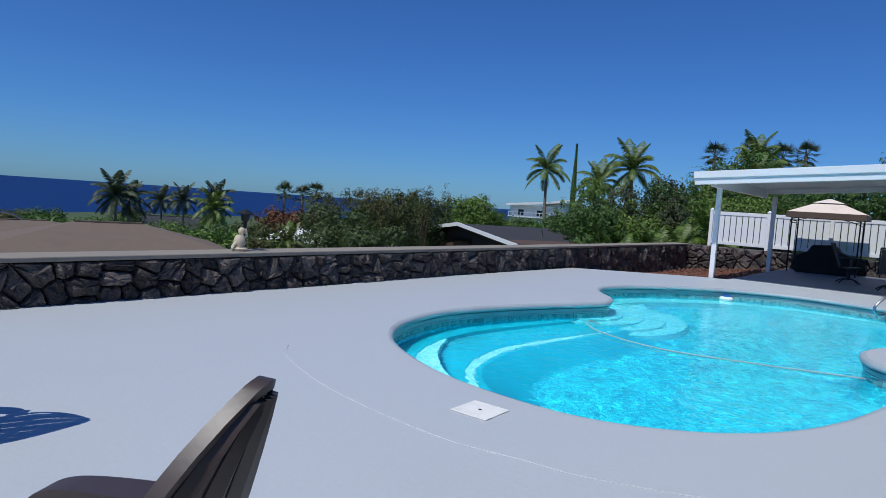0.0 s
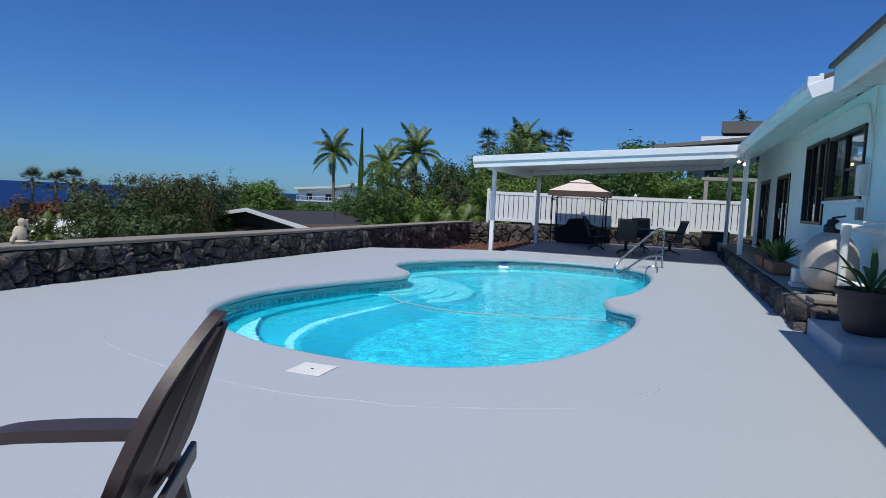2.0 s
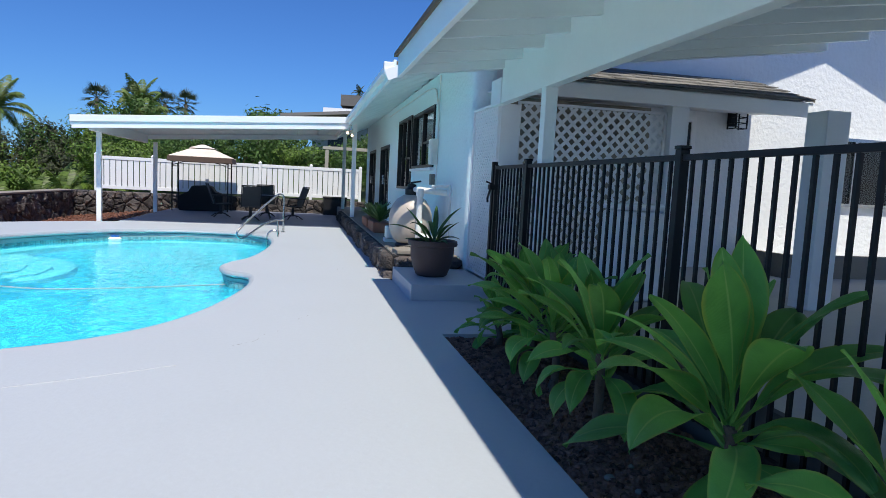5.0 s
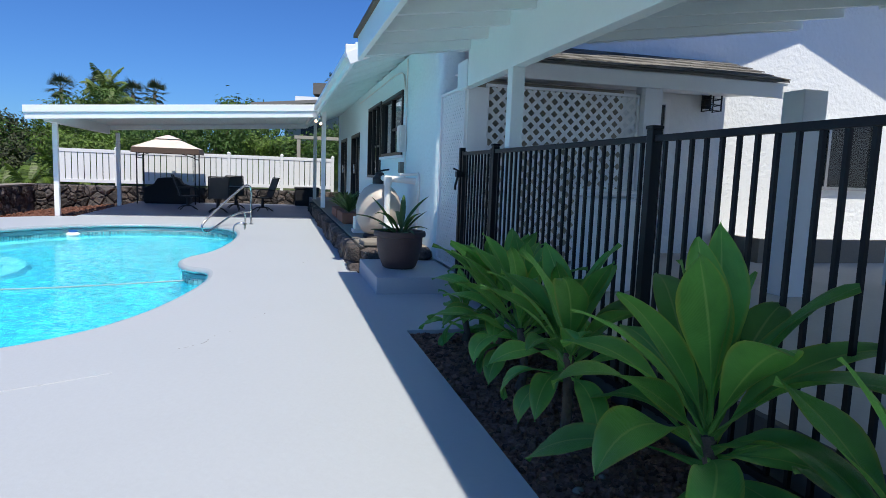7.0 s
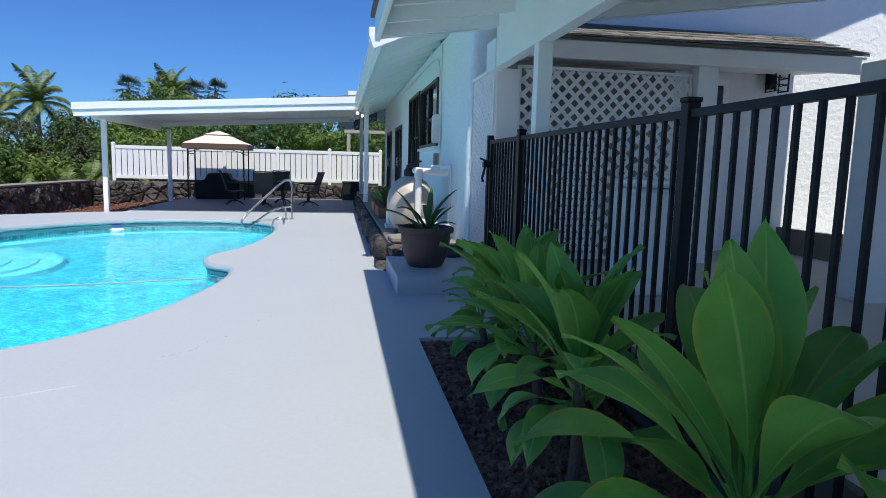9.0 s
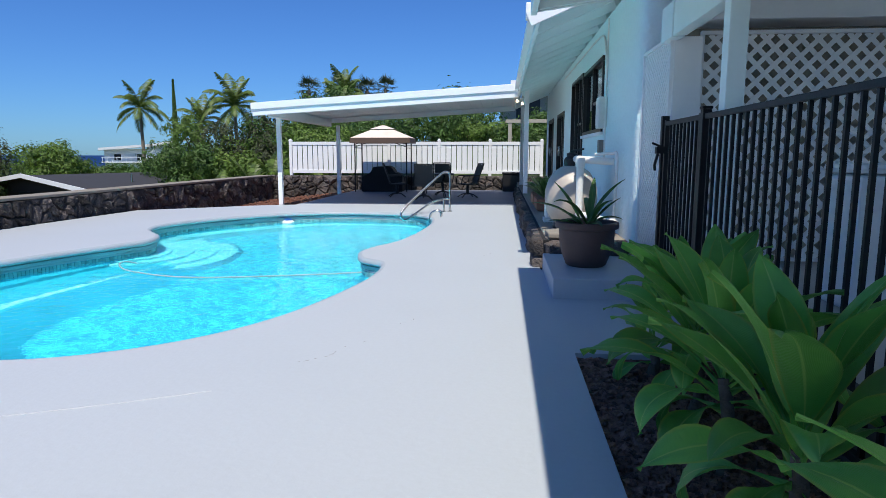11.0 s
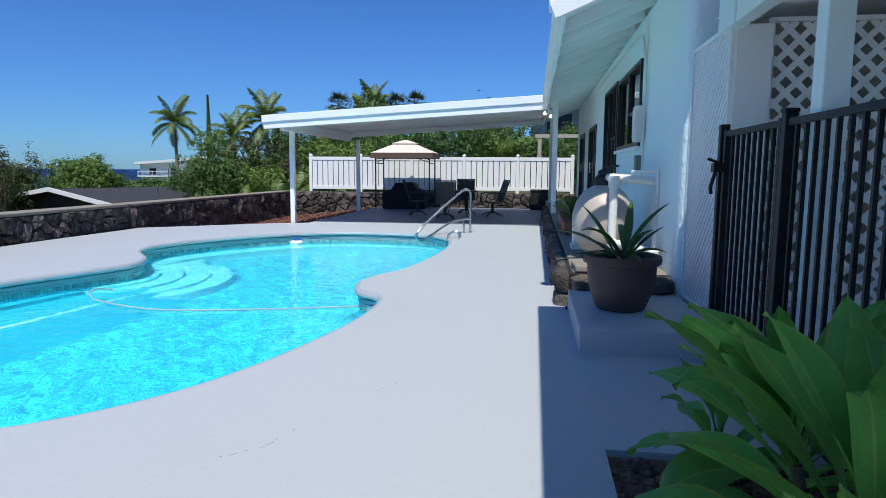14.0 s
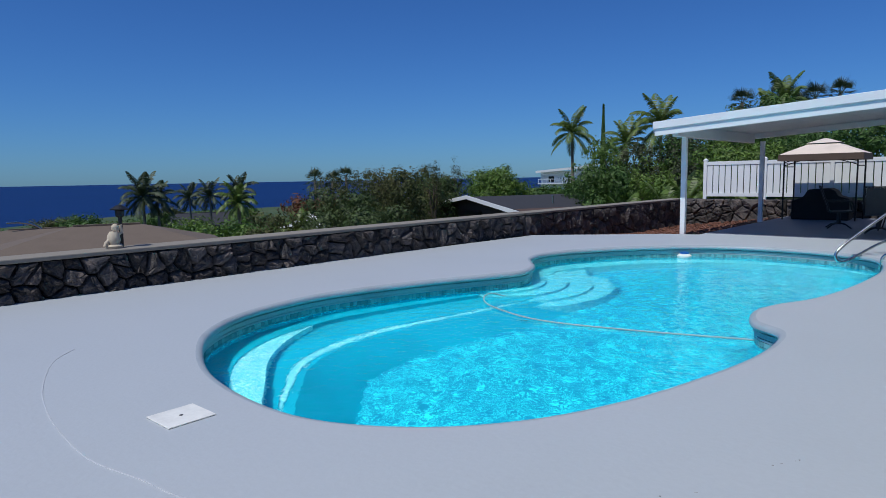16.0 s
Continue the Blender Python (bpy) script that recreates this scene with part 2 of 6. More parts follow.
FABRICDARK = surf("brown_canvas", (0.10, 0.07, 0.06), 0.9, coarse=2, fine=60, var=0.1, bump=0.1)
BARK = surf("bark", (0.13, 0.10, 0.075), 0.95, coarse=4, fine=30, var=0.2, fvar=0.2, bump=0.6, dist=0.03)
PALMBARK = surf("palm_bark", (0.22, 0.18, 0.14), 0.95, coarse=2, fine=12, var=0.2, fvar=0.2, bump=0.6, stretch=(1, 1, 4))
TILEAF = leafy("broad_leaf", (0.15, 0.42, 0.08), (0.32, 0.52, 0.14), (0.40, 0.40, 0.06))
AGAVE = leafy("succulent_leaf", (0.07, 0.15, 0.035), (0.12, 0.2, 0.06), (0.15, 0.2, 0.06))
BLACKSTRAP = leafy("strap_leaf", (0.055, 0.13, 0.03), (0.1, 0.18, 0.05), (0.16, 0.16, 0.05))
LEAF = surf("dark_foliage", (0.066, 0.140, 0.022), 0.6, coarse=0.6, fine=6, var=0.3, island=0.45, bump=0.0, alt=(0.075, 0.10, 0.03), translucent=0.25)
DRYLEAF = surf("olive_foliage", (0.078, 0.092, 0.023), 0.7, coarse=0.6, fine=6, var=0.3, island=0.45, bump=0.0, alt=(0.12, 0.085, 0.04), translucent=0.25)
MIDLEAF = surf("fresh_foliage", (0.115, 0.20, 0.030), 0.6, coarse=0.7, fine=6, var=0.3, island=0.5, bump=0.0, alt=(0.15, 0.19, 0.04), translucent=0.3)
DARKLEAF = surf("dull_foliage", (0.055, 0.068, 0.028), 0.7, coarse=0.7, fine=6, var=0.3, island=0.5, bump=0.0, alt=(0.06, 0.055, 0.03), translucent=0.2)
OLIVELEAF = surf("grey_green_foliage", (0.066, 0.105, 0.026), 0.6, coarse=0.7, fine=6, var=0.3, island=0.5, bump=0.0, alt=(0.11, 0.12, 0.05), translucent=0.25)
PALMLEAF = surf("palm_frond", (0.105, 0.165, 0.028), 0.5, coarse=1, fine=8, var=0.2, island=0.35, bump=0.0, alt=(0.16, 0.15, 0.05), translucent=0.2)
FANLEAF = surf("fan_palm_frond", (0.042, 0.066, 0.026), 0.6, coarse=1, fine=8, var=0.2, island=0.35, bump=0.0, alt=(0.09, 0.085, 0.04), translucent=0.15)
FLOWER = surf("orange_blossom_foliage", (0.16, 0.055, 0.025), 0.7, coarse=0.6, fine=4, var=0.3, island=0.5, bump=0.0, alt=(0.05, 0.07, 0.02), stain=0.9, translucent=0.2)
LIMELEAF = surf("lime_foliage", (0.11, 0.17, 0.025), 0.5, coarse=1, fine=8, var=0.2, island=0.4, bump=0.0, alt=(0.05, 0.10, 0.02), translucent=0.3)
STATUE = surf("cream_stone", (0.62, 0.52, 0.38), 0.8, coarse=10, fine=50, var=0.15, bump=0.3)
LID = surf("white_lid", (0.86, 0.84, 0.78), 0.45, coarse=5, fine=50, var=0.04, bump=0.04)
BLACKFRAME = surf("dark_window_frame", (0.015, 0.012, 0.011), 0.4, var=0.1, bump=0.02)
# Near-black base colour paints in the darkness of unlit rooms.
ROOMSHADE = surf("unlit_interior_colour", (0.03, 0.028, 0.026), 0.9, var=0.2)
TAN = surf("tan_wall", (0.42, 0.38, 0.31), 0.9, var=0.08, bump=0.1)
BROWNWALL = surf("brown_wall", (0.10, 0.06, 0.045), 0.9, var=0.1)
PANE = glassy("window_glass", (0.75, 0.85, 0.88), 1.45, 0.0)
WATER = glassy("pool_water", (0.52, 0.985, 1.0), 1.33, 0.0, bump=0.26, scale=7.0)
BULB = glow("warm_bulb", (1.0, 0.66, 0.38), 4.0)
SEA = surf("deep_sea", (0.003, 0.022, 0.11), 0.5, coarse=0.01, fine=0.3, var=0.15, fvar=0.1, bump=0.3, dist=0.4, spec=0.12)


# ---- mesh helpers ----
class G:
    """Collects vertices and faces of one mesh."""
    def __init__(self):
        self.v, self.f = [], []

    def add(self, vs, fs):
        n = len(self.v)
        self.v += [tuple(p) for p in vs]
        self.f += [tuple(i + n for i in face) for face in fs]
        return self

    def box(self, x0, y0, z0, x1, y1, z1, m=None):
        vs = [(x, y, z) for x in (x0, x1) for y in (y0, y1) for z in (z0, z1)]
        if m is not None:
            vs = [m @ Vector(p) for p in vs]
        return self.add(vs, [(0, 1, 3, 2), (4, 6, 7, 5), (0, 4, 5, 1), (2, 3, 7, 6), (0, 2, 6, 4), (1, 5, 7, 3)])

    def beam(self, a, b, w, h, up=(0, 0, 1)):
        """A bar from a to b, w wide and h high."""
        a, b = Vector(a), Vector(b)
        d = (b - a).normalized()
        s = d.cross(Vector(up)).normalized() * w / 2
        u = s.cross(d).normalized() * h / 2
        vs = [p + i * s + j * u for p in (a, b) for i in (-1, 1) for j in (-1, 1)]
        return self.add(vs, [(0, 1, 3, 2), (4, 6, 7, 5), (0, 4, 5, 1), (2, 3, 7, 6), (0, 2, 6, 4), (1, 5, 7, 3)])

    def tube(self, pts, r, n=10, closed=False):
        pts = [Vector(p) for p in pts]
        k = len(pts)
        rs = r if isinstance(r, (list, tuple)) else [r] * k
        vs, fs, ref = [], [], None
        for i, p in enumerate(pts):
            a = pts[i - 1] if i or closed else p
            c = pts[(i + 1) % k] if i < k - 1 or closed else p
            d = (c - a).normalized()
            if ref is None:
                ref = d.orthogonal().normalized()
            ref = (ref - d * ref.dot(d)).normalized()
            s = d.cross(ref)
            vs += [p + rs[i] * (math.cos(t) * ref + math.sin(t) * s) for t in (2 * math.pi * j / n for j in range(n))]
        for i in range(k if closed else k - 1):
            for j in range(n):
                q, w = i * n, ((i + 1) % k) * n
                fs.append((q + j, q + (j + 1) % n, w + (j + 1) % n, w + j))
        if not closed:
            fs += [tuple(range(n - 1, -1, -1)), tuple(range((k - 1) * n, k * n))]
        return self.add(vs, fs)

    def lathe(self, prof, n=24, c=(0, 0, 0)):
        vs, fs = [], []
        for r, z in prof:
            vs += [(c[0] + r * math.cos(2 * math.pi * j / n), c[1] + r * math.sin(2 * math.pi * j / n), c[2] + z) for j in range(n)]
        for i in range(len(prof) - 1):
            for j in range(n):
                fs.append((i * n + j, i * n + (j + 1) % n, (i + 1) * n + (j + 1) % n, (i + 1) * n + j))
        fs += [tuple(range(n - 1, -1, -1)), tuple(range((len(prof) - 1) * n, len(prof) * n))]
        return self.add(vs, fs)

    def prism(self, poly, z0, z1, m=None):
        n = len(poly)
        vs = [(x, y, z0) for x, y in poly] + [(x, y, z1) for x, y in poly]
        if m is not None:
            vs = [m @ Vector(p) for p in vs]
        fs = [tuple(range(n - 1, -1, -1)), tuple(range(n, 2 * n))] + [(i, (i + 1) % n, n + (i + 1) % n, n + i) for i in range(n)]
        return self.add(vs, fs)

    def slab(self, quad, thick):
        """A sheet over its corners, thick downwards."""
        vs = [Vector(p) for p in quad] + [Vector(p) - Vector((0, 0, thick)) for p in quad]
        n = len(quad)
        return self.add(vs, [tuple(range(n)), tuple(range(2 * n - 1, n - 1, -1))] + [(i, n + i, n + (i + 1) % n, (i + 1) % n) for i in range(n)])


def mesh_of(name, g, material, bevel=0.0, smooth=0.0):
    me = bpy.data.meshes.new(name)
    me.from_pydata(g.v, [], g.f)
    bm = bmesh.new()
    bm.from_mesh(me)
    bmesh.ops.recalc_face_normals(bm, faces=bm.faces)
    if bevel:
        bmesh.ops.bevel(bm, geom=bm.edges[:], offset=bevel, segments=2, profile=0.5, affect="EDGES", clamp_overlap=True)
    bm.to_mesh(me)
    bm.free()
    if smooth:
        me.shade_smooth()
        me.set_sharp_from_angle(angle=smooth)
    me.materials.append(material)
    return me


def part(name, g, material, parent=None, label="", bevel=0.0, smooth=0.0):
    me = g if isinstance(g, bpy.types.Mesh) else mesh_of(name, g, material, bevel, smooth)
    ob = new(name, me)
    if parent:
        ob.parent = parent
    if label:
        tagged(ob, label)
    return ob


def thing(name, label, category, m=None, group="", kind=""):
    ob = new(name)
    ob.empty_display_size = 0.2
    if m is not None:
        ob.matrix_world = m
    return tagged(ob, label, category, group, kind)


def setting(name, g, material, label="", category="", bevel=0.0, smooth=0.0):
    return tagged(part(name, g, material, None, "", bevel, smooth), label, category, "", "structure")


def spline(points, steps, closed=True):
    """A smooth curve through points."""
    n, out = len(points), []
    for i in range(n if closed else n - 1):
        p = [Vector(points[(i + k) % n] if closed else points[min(max(i + k, 0), n - 1)]) for k in (-1, 0, 1, 2)]
        for j in range(steps):
            t = j / steps
            out.append(0.5 * (2 * p[1] + (p[2] - p[0]) * t + (2 * p[0] - 5 * p[1] + 4 * p[2] - p[3]) * t * t + (3 * p[1] - p[0] - 3 * p[2] + p[3]) * t ** 3))
    if not closed:
        out.append(Vector(points[-1]))
    return out


rng = random.Random(7)


# ---- the pool and its deck ----
POOL = [(-2.5, 4.48), (-3.4, 4.50), (-4.2, 4.75), (-4.98, 5.25), (-5.48, 6.0), (-5.68, 7.0), (-5.55, 7.9), (-5.28, 8.8), (-4.96, 9.6),
        (-4.82, 10.1), (-4.98, 10.6), (-5.3, 11.0), (-5.58, 11.4), (-5.74, 12.0), (-5.62, 12.7), (-5.25, 13.45), (-4.62, 14.25), (-3.8, 14.88),
        (-2.9, 15.12), (-1.95, 15.02), (-1.2, 14.66), (-0.84, 14.0), (-0.72, 13.0), (-0.74, 12.0), (-0.85, 10.9), (-1.0, 10.15), (-1.2, 9.65),
        (-1.27, 9.2), (-1.14, 8.72), (-0.86, 8.46), (-0.77, 8.1), (-0.77, 7.5), (-0.88, 6.8), (-1.08, 6.0), (-1.38, 5.32), (-1.84, 4.8)]
OUTLINE = [Vector((p.x, p.y)) for p in spline([(x, y, 0) for x, y in POOL], 6)]
N = len(OUTLINE)
turn = 1 if sum(OUTLINE[i].cross(OUTLINE[(i + 1) % N]) for i in range(N)) > 0 else -1
INWARD = []
for i in range(N):
    d = (OUTLINE[(i + 1) % N] - OUTLINE[i - 1]).normalized()
    INWARD.append(Vector((-d.y, d.x)) * turn)


def fill(name, loops, z, material):
    """A flat sheet bounded by loops; the second and later ones are holes."""
    bm = bmesh.new()
    for loop in loops:
        vs = [bm.verts.new((p[0], p[1], z)) for p in loop]
        for i in range(len(vs)):
            bm.edges.new((vs[i], vs[(i + 1) % len(vs)]))
    bmesh.ops.triangle_fill(bm, use_beauty=True, edges=bm.edges[:])
    bmesh.ops.recalc_face_normals(bm, faces=bm.faces)
    for face in bm.faces:
        if face.normal.z < 0:
            face.normal_flip()
    me = bpy.data.meshes.new(name)
    bm.to_mesh(me)
    bm.free()
    me.materials.append(material)
    return me


def sweep(profile):
    """Carries a profile of (inward, z) round the pool."""
    g, k = G(), len(profile)
    vs = [(OUTLINE[i].x + INWARD[i].x * d, OUTLINE[i].y + INWARD[i].y * d, z) for i in range(N) for d, z in profile]
    fs = [(i * k + j, ((i + 1) % N) * k + j, ((i + 1) % N) * k + j + 1, i * k + j + 1) for i in range(N) for j in range(k - 1)]
    return g.add(vs, fs)


EDGE = [(-8.15, -9), (-8.15, 8.0), (-7.85, 14.9), (-5.4, 16.75), (-4.75, 16.95), (-4.75, 24.2), (1.03, 24.2), (1.03, 8.05), (2.05, 8.05), (2.05, 4.98), (1.07, 4.98), (1.07, -9)]
deck = tagged(part("pool_deck_floor", fill("pool_deck_floor", [EDGE, OUTLINE], 0.0, DECK), DECK), "smooth pale grey painted concrete pool deck", "deck", "", "structure")
skirt = G()
for i in range(len(EDGE)):
    (x0, y0), (x1, y1) = EDGE[i], EDGE[(i + 1) % len(EDGE)]
    skirt.add([(x0, y0, 0), (x1, y1, 0), (x1, y1, -0.5), (x0, y0, -0.5)], [(0, 1, 2, 3)])
part("deck_edge", skirt, DECK, deck)

pool = thing("swimming_pool", "kidney-shaped swimming pool of bright turquoise water sunk in the grey deck", "swimming pool", kind="structure")
part("coping", sweep([(0.0, 0.0), (0.02, -0.002), (0.045, -0.012), (0.058, -0.03), (0.06, -0.055), (0.048, -0.075), (0.02, -0.084), (-0.02, -0.085), (-0.02, -0.097), (0.016, -0.098), (0.02, -0.135), (0.016, -0.142), (-0.002, -0.143), (-0.002, -0.15), (0.012, -0.151), (0.012, -0.172), (-0.005, -0.175)]), COPING, pool, "rounded grey painted coping", smooth=0.6)
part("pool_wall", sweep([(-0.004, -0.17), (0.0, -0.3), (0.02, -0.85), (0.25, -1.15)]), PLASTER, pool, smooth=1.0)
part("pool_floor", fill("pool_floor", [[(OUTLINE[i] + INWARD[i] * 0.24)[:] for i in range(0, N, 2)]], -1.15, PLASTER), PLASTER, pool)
tiles, done = G(), 0.0
for i in range(N):
    a, b = OUTLINE[i], OUTLINE[(i + 1) % N]
    n = max(1, round((b - a).length / 0.055))
    for j in range(n):
        p, q = a.lerp(b, (j + 0.06) / n), a.lerp(b, (j + 0.94) / n)
        for z0, z1 in ((-0.222, -0.178), (-0.272, -0.228)):
            w = INWARD[i] * 0.009
            tiles.add([(p.x, p.y, z0), (q.x, q.y, z0), (q.x, q.y, z1), (p.x, p.y, z1),
                       (p.x + w.x, p.y + w.y, z0), (q.x + w.x, q.y + w.y, z0), (q.x + w.x, q.y + w.y, z1), (p.x + w.x, p.y + w.y, z1)],
                      [(4, 5, 6, 7), (3, 2, 6, 7), (0, 1, 5, 4), (0, 4, 7, 3), (1, 5, 6, 2)])
tagged(part("waterline_tiles", tiles, TILE, pool, "band of small blue-green glazed tiles"), kind="stuff")


def crescent(first, last, width, z, slope=0.05):
    """A curved step along the pool's wall, widest in its middle."""
    ids = list(range(first, last + 1))
    outer = [OUTLINE[i % N] - INWARD[i % N] * 0.05 for i in ids]
    inner = [OUTLINE[i % N] + INWARD[i % N] * width * math.sin(math.pi * min(1, max(0, (k + 0.5) / len(ids)))) ** 0.5 for k, i in enumerate(ids)]
    g, k = G(), len(ids)
    foot = [p + INWARD[i % N] * slope for p, i in zip(inner, ids)]
    vs = [(p.x, p.y, z) for p in outer] + [(p.x, p.y, z) for p in inner] + [(p.x, p.y, -1.16) for p in foot]
    fs = [(i, i + 1, k + i + 1, k + i) for i in range(k - 1)] + [(k + i, k + i + 1, 2 * k + i + 1, 2 * k + i) for i in range(k - 1)]
    return g.add(vs, fs)


# Bands of shade and sun on the steps come from their plaster colours.
part("bench_ledge", crescent(3, 46, 0.30, -0.43), STEPSHADE, pool)
part("bench_step", crescent(4, 30, 0.57, -0.45), STEPSUN, pool, "pale curved underwater step")
part("middle_step", crescent(3, 56, 0.92, -0.62), STEPSHADE, pool)
part("step_nosing", crescent(4, 54, 1.04, -0.64), STEPSUN, pool, "pale edge of the lower step")
part("lower_step", crescent(2, 56, 1.10, -0.66, 0.55), STEPSHADE, pool)
for first, last, w, z in ((47, 70, 0.22, -0.36), (46, 78, 0.56, -0.50), (45, 82, 0.94, -0.64), (44, 86, 1.30, -0.78)):
    part("entry_step", crescent(first, last, w, z), ENTRY, pool, "pale rounded underwater step")
part("far_ledge", crescent(62, 122, 0.46, -0.55), ENTRY, pool, "pale ledge along the pool wall")
water = part("water_surface", fill("water_surface", [[(OUTLINE[i] - INWARD[i] * 0.002)[:] for i in range(N)]], -0.235, WATER), WATER, pool, "clear rippled turquoise water")
water.visible_shadow = False

# hairline cracks filled and painted over
for k, pts in enumerate(([(-5.2, 4.2), (-4.9, 3.95), (-4.25, 3.69), (-3.7, 3.56), (-3.2, 3.5), (-2.75, 3.5), (-2.35, 3.55), (-2.0, 3.63), (-1.5, 3.82), (-1.0, 4.1)],
                         [(-0.72, 4.58), (-0.52, 4.76), (-0.45, 4.95), (-0.35, 5.1)], [(-0.16, 5.6), (-0.10, 5.72), (-0.07, 5.78)], [(0.35, 9.0), (0.42, 9.15), (0.5, 9.2)])):
    line = spline([(x + rng.uniform(-0.02, 0.02), y + rng.uniform(-0.02, 0.02), 0.0006) for x, y in pts], 5, closed=False)
    g = G()
    if k == 0:
        g.tube(line, [0.003 + 0.003 * rng.random() ** 2 for _ in line], 4)
    else:       # a broken line of short scuffs
        for a, b in zip(line, line[1:]):
            if rng.random() < 0.55:
                off = Vector((rng.uniform(-0.012, 0.012), rng.uniform(-0.012, 0.012), 0))
                u = rng.uniform(0.25, 0.9)
                g.tube([a + off, a.lerp(b, u * 0.5) + off * 0.4, a.lerp(b, u) + off], [0.0008, 0.0012 + 0.004 * rng.random() ** 2, 0.0006], 4)
    part("crack", g, CRACK if k else PATCH, deck, "thin weathered crack in the paint")

bed = setting("garden_bed_ground", G().box(1.07, -9, -0.4, 2.02, 4.98, -0.035), SOIL, "bare dark mulch planting bed beside the fence", "garden bed")
clods = G()
for _ in range(4200):
    x, y, s = rng.uniform(1.09, 2.0), rng.uniform(0.0, 4.95), rng.uniform(0.008, 0.024)
    clods.box(-s, -s * 0.7, -s * 0.4, s, s * 0.7, s * 0.5, pose(x, y, -0.03, rng.uniform(-30, 30), rng.uniform(-30, 30), rng.uniform(0, 180)))
tagged(part("bark_mulch", clods, SOIL), "loose dark bark mulch chips", "mulch", "", "stuff")
for x, y, s in ((1.28, 2.2, 0.03), (1.35, 2.05, 0.022), (1.2, 1.9, 0.05), (1.45, 2.3, 0.02), (1.62, 3.3, 0.02)):
    g = G()
    g.lathe([(0.2, -0.35), (0.8, -0.2), (1, 0.1), (0.7, 0.42), (0.2, 0.55)], 9)
    ob = part("pebble", g, CAP, smooth=1.0)
    ob.matrix_world = pose(x, y, -0.024, 0, 0, x * 300) @ Matrix.Diagonal((s, s * 0.8, s, 1))
    tagged(ob, "small rounded grey pebble in the mulch", "stone", "pebbles in the bed")

# ---- ground, sea ----
def land(x, y):
    """Height of the hillside: it falls towards the sea and climbs behind the back fence."""
    west = max(0.0, -8.6 - x)
    z = -0.5 - 3.4 * (1 - math.exp(-west / 9)) - 0.028 * west
    if west == 0:
        z = -0.5
    north = max(0.0, y - 24.6)
    climb = 1 / (1 + math.exp(-(x + 14) / 7))
    z += climb * (0.35 * (1 - math.exp(-north / 2)) + 0.075 * min(north, 110)) + (1 - climb) * 0.02 * min(north, 60)
    east = max(0.0, x - 12)
    return z + 0.07 * min(east, 90)


xs = sorted({*range(-600, -60, 30), *range(-60, -10, 4), *range(-10, 14, 2), *range(14, 60, 6), *range(60, 420, 30)})
ys = sorted({*range(-400, -20, 30), *range(-20, 24, 4), *range(24, 70, 3), *range(70, 130, 8), *range(130, 700, 40)})
g = G()
g.add([(x, y, land(x, y)) for x in xs for y in ys], [(i * len(ys) + j, (i + 1) * len(ys) + j, (i + 1) * len(ys) + j + 1, i * len(ys) + j + 1) for i in range(len(xs) - 1) for j in range(len(ys) - 1)])
keep = []
for face in g.f:
    cx = sum(g.v[i][0] for i in face) / 4
    cy = sum(g.v[i][1] for i in face) / 4
    if not (-8 < cx < 2 and -8 < cy < 24):
        keep.append(face)
g.f = keep
setting("ground", g, GRASS, "dry green hillside falling away towards the sea", "ground", smooth=1.5)
setting("sea_water", G().box(-4950, -4000, -8.6, -120, 4900, -8.0), SEA, "deep blue calm ocean reaching the horizon", "sea")
cinder = G()
cinder.add([(-8.1, 14.6, -0.06), (-7.8, 14.85, -0.04), (-5.4, 16.72, -0.03), (-4.76, 16.92, -0.03), (-4.76, 24.3, -0.2), (-8.1, 24.3, -0.48), (-8.1, 18.5, -0.34), (-6.0, 19.5, -0.2)],
           [(0, 1, 6), (1, 2, 7, 6), (2, 3, 7), (3, 4, 7), (4, 5, 7), (5, 6, 7)])
setting("cinder_ground", cinder, REDDIRT, "strip of red volcanic cinder gravel along the stone wall", "gravel")
grit = G()
for _ in range(1500):
    x, y, s = rng.uniform(-8, -4.78), rng.uniform(15.2, 24.2), rng.uniform(0.01, 0.035)
    if x < -7.6 + (y - 14.8) * 1.25:
        grit.box(-s, -s * 0.8, -s * 0.4, s, s * 0.8, s * 0.6, pose(x, y, -0.03 - 0.36 * min(1, (-4.76 - x) / 3.3) * min(1, (y - 14.8) / 5), rng.uniform(-30, 30), rng.uniform(-30, 30), rng.uniform(0, 180)))
tagged(part("cinder_gravel", grit, REDDIRT), "loose red cinder stones", "gravel", "", "stuff")


# ---- rubble walls of lava rock ----
def clip(poly, p, n):
    out = []
    for i in range(len(poly)):
        a, b = poly[i - 1], poly[i]
        da, db = (a - p).dot(n), (b - p).dot(n)
        if da * db < 0:
            out.append(a + (b - a) * (da / (da - db)))
        if db <= 0:
            out.append(b)
    return out


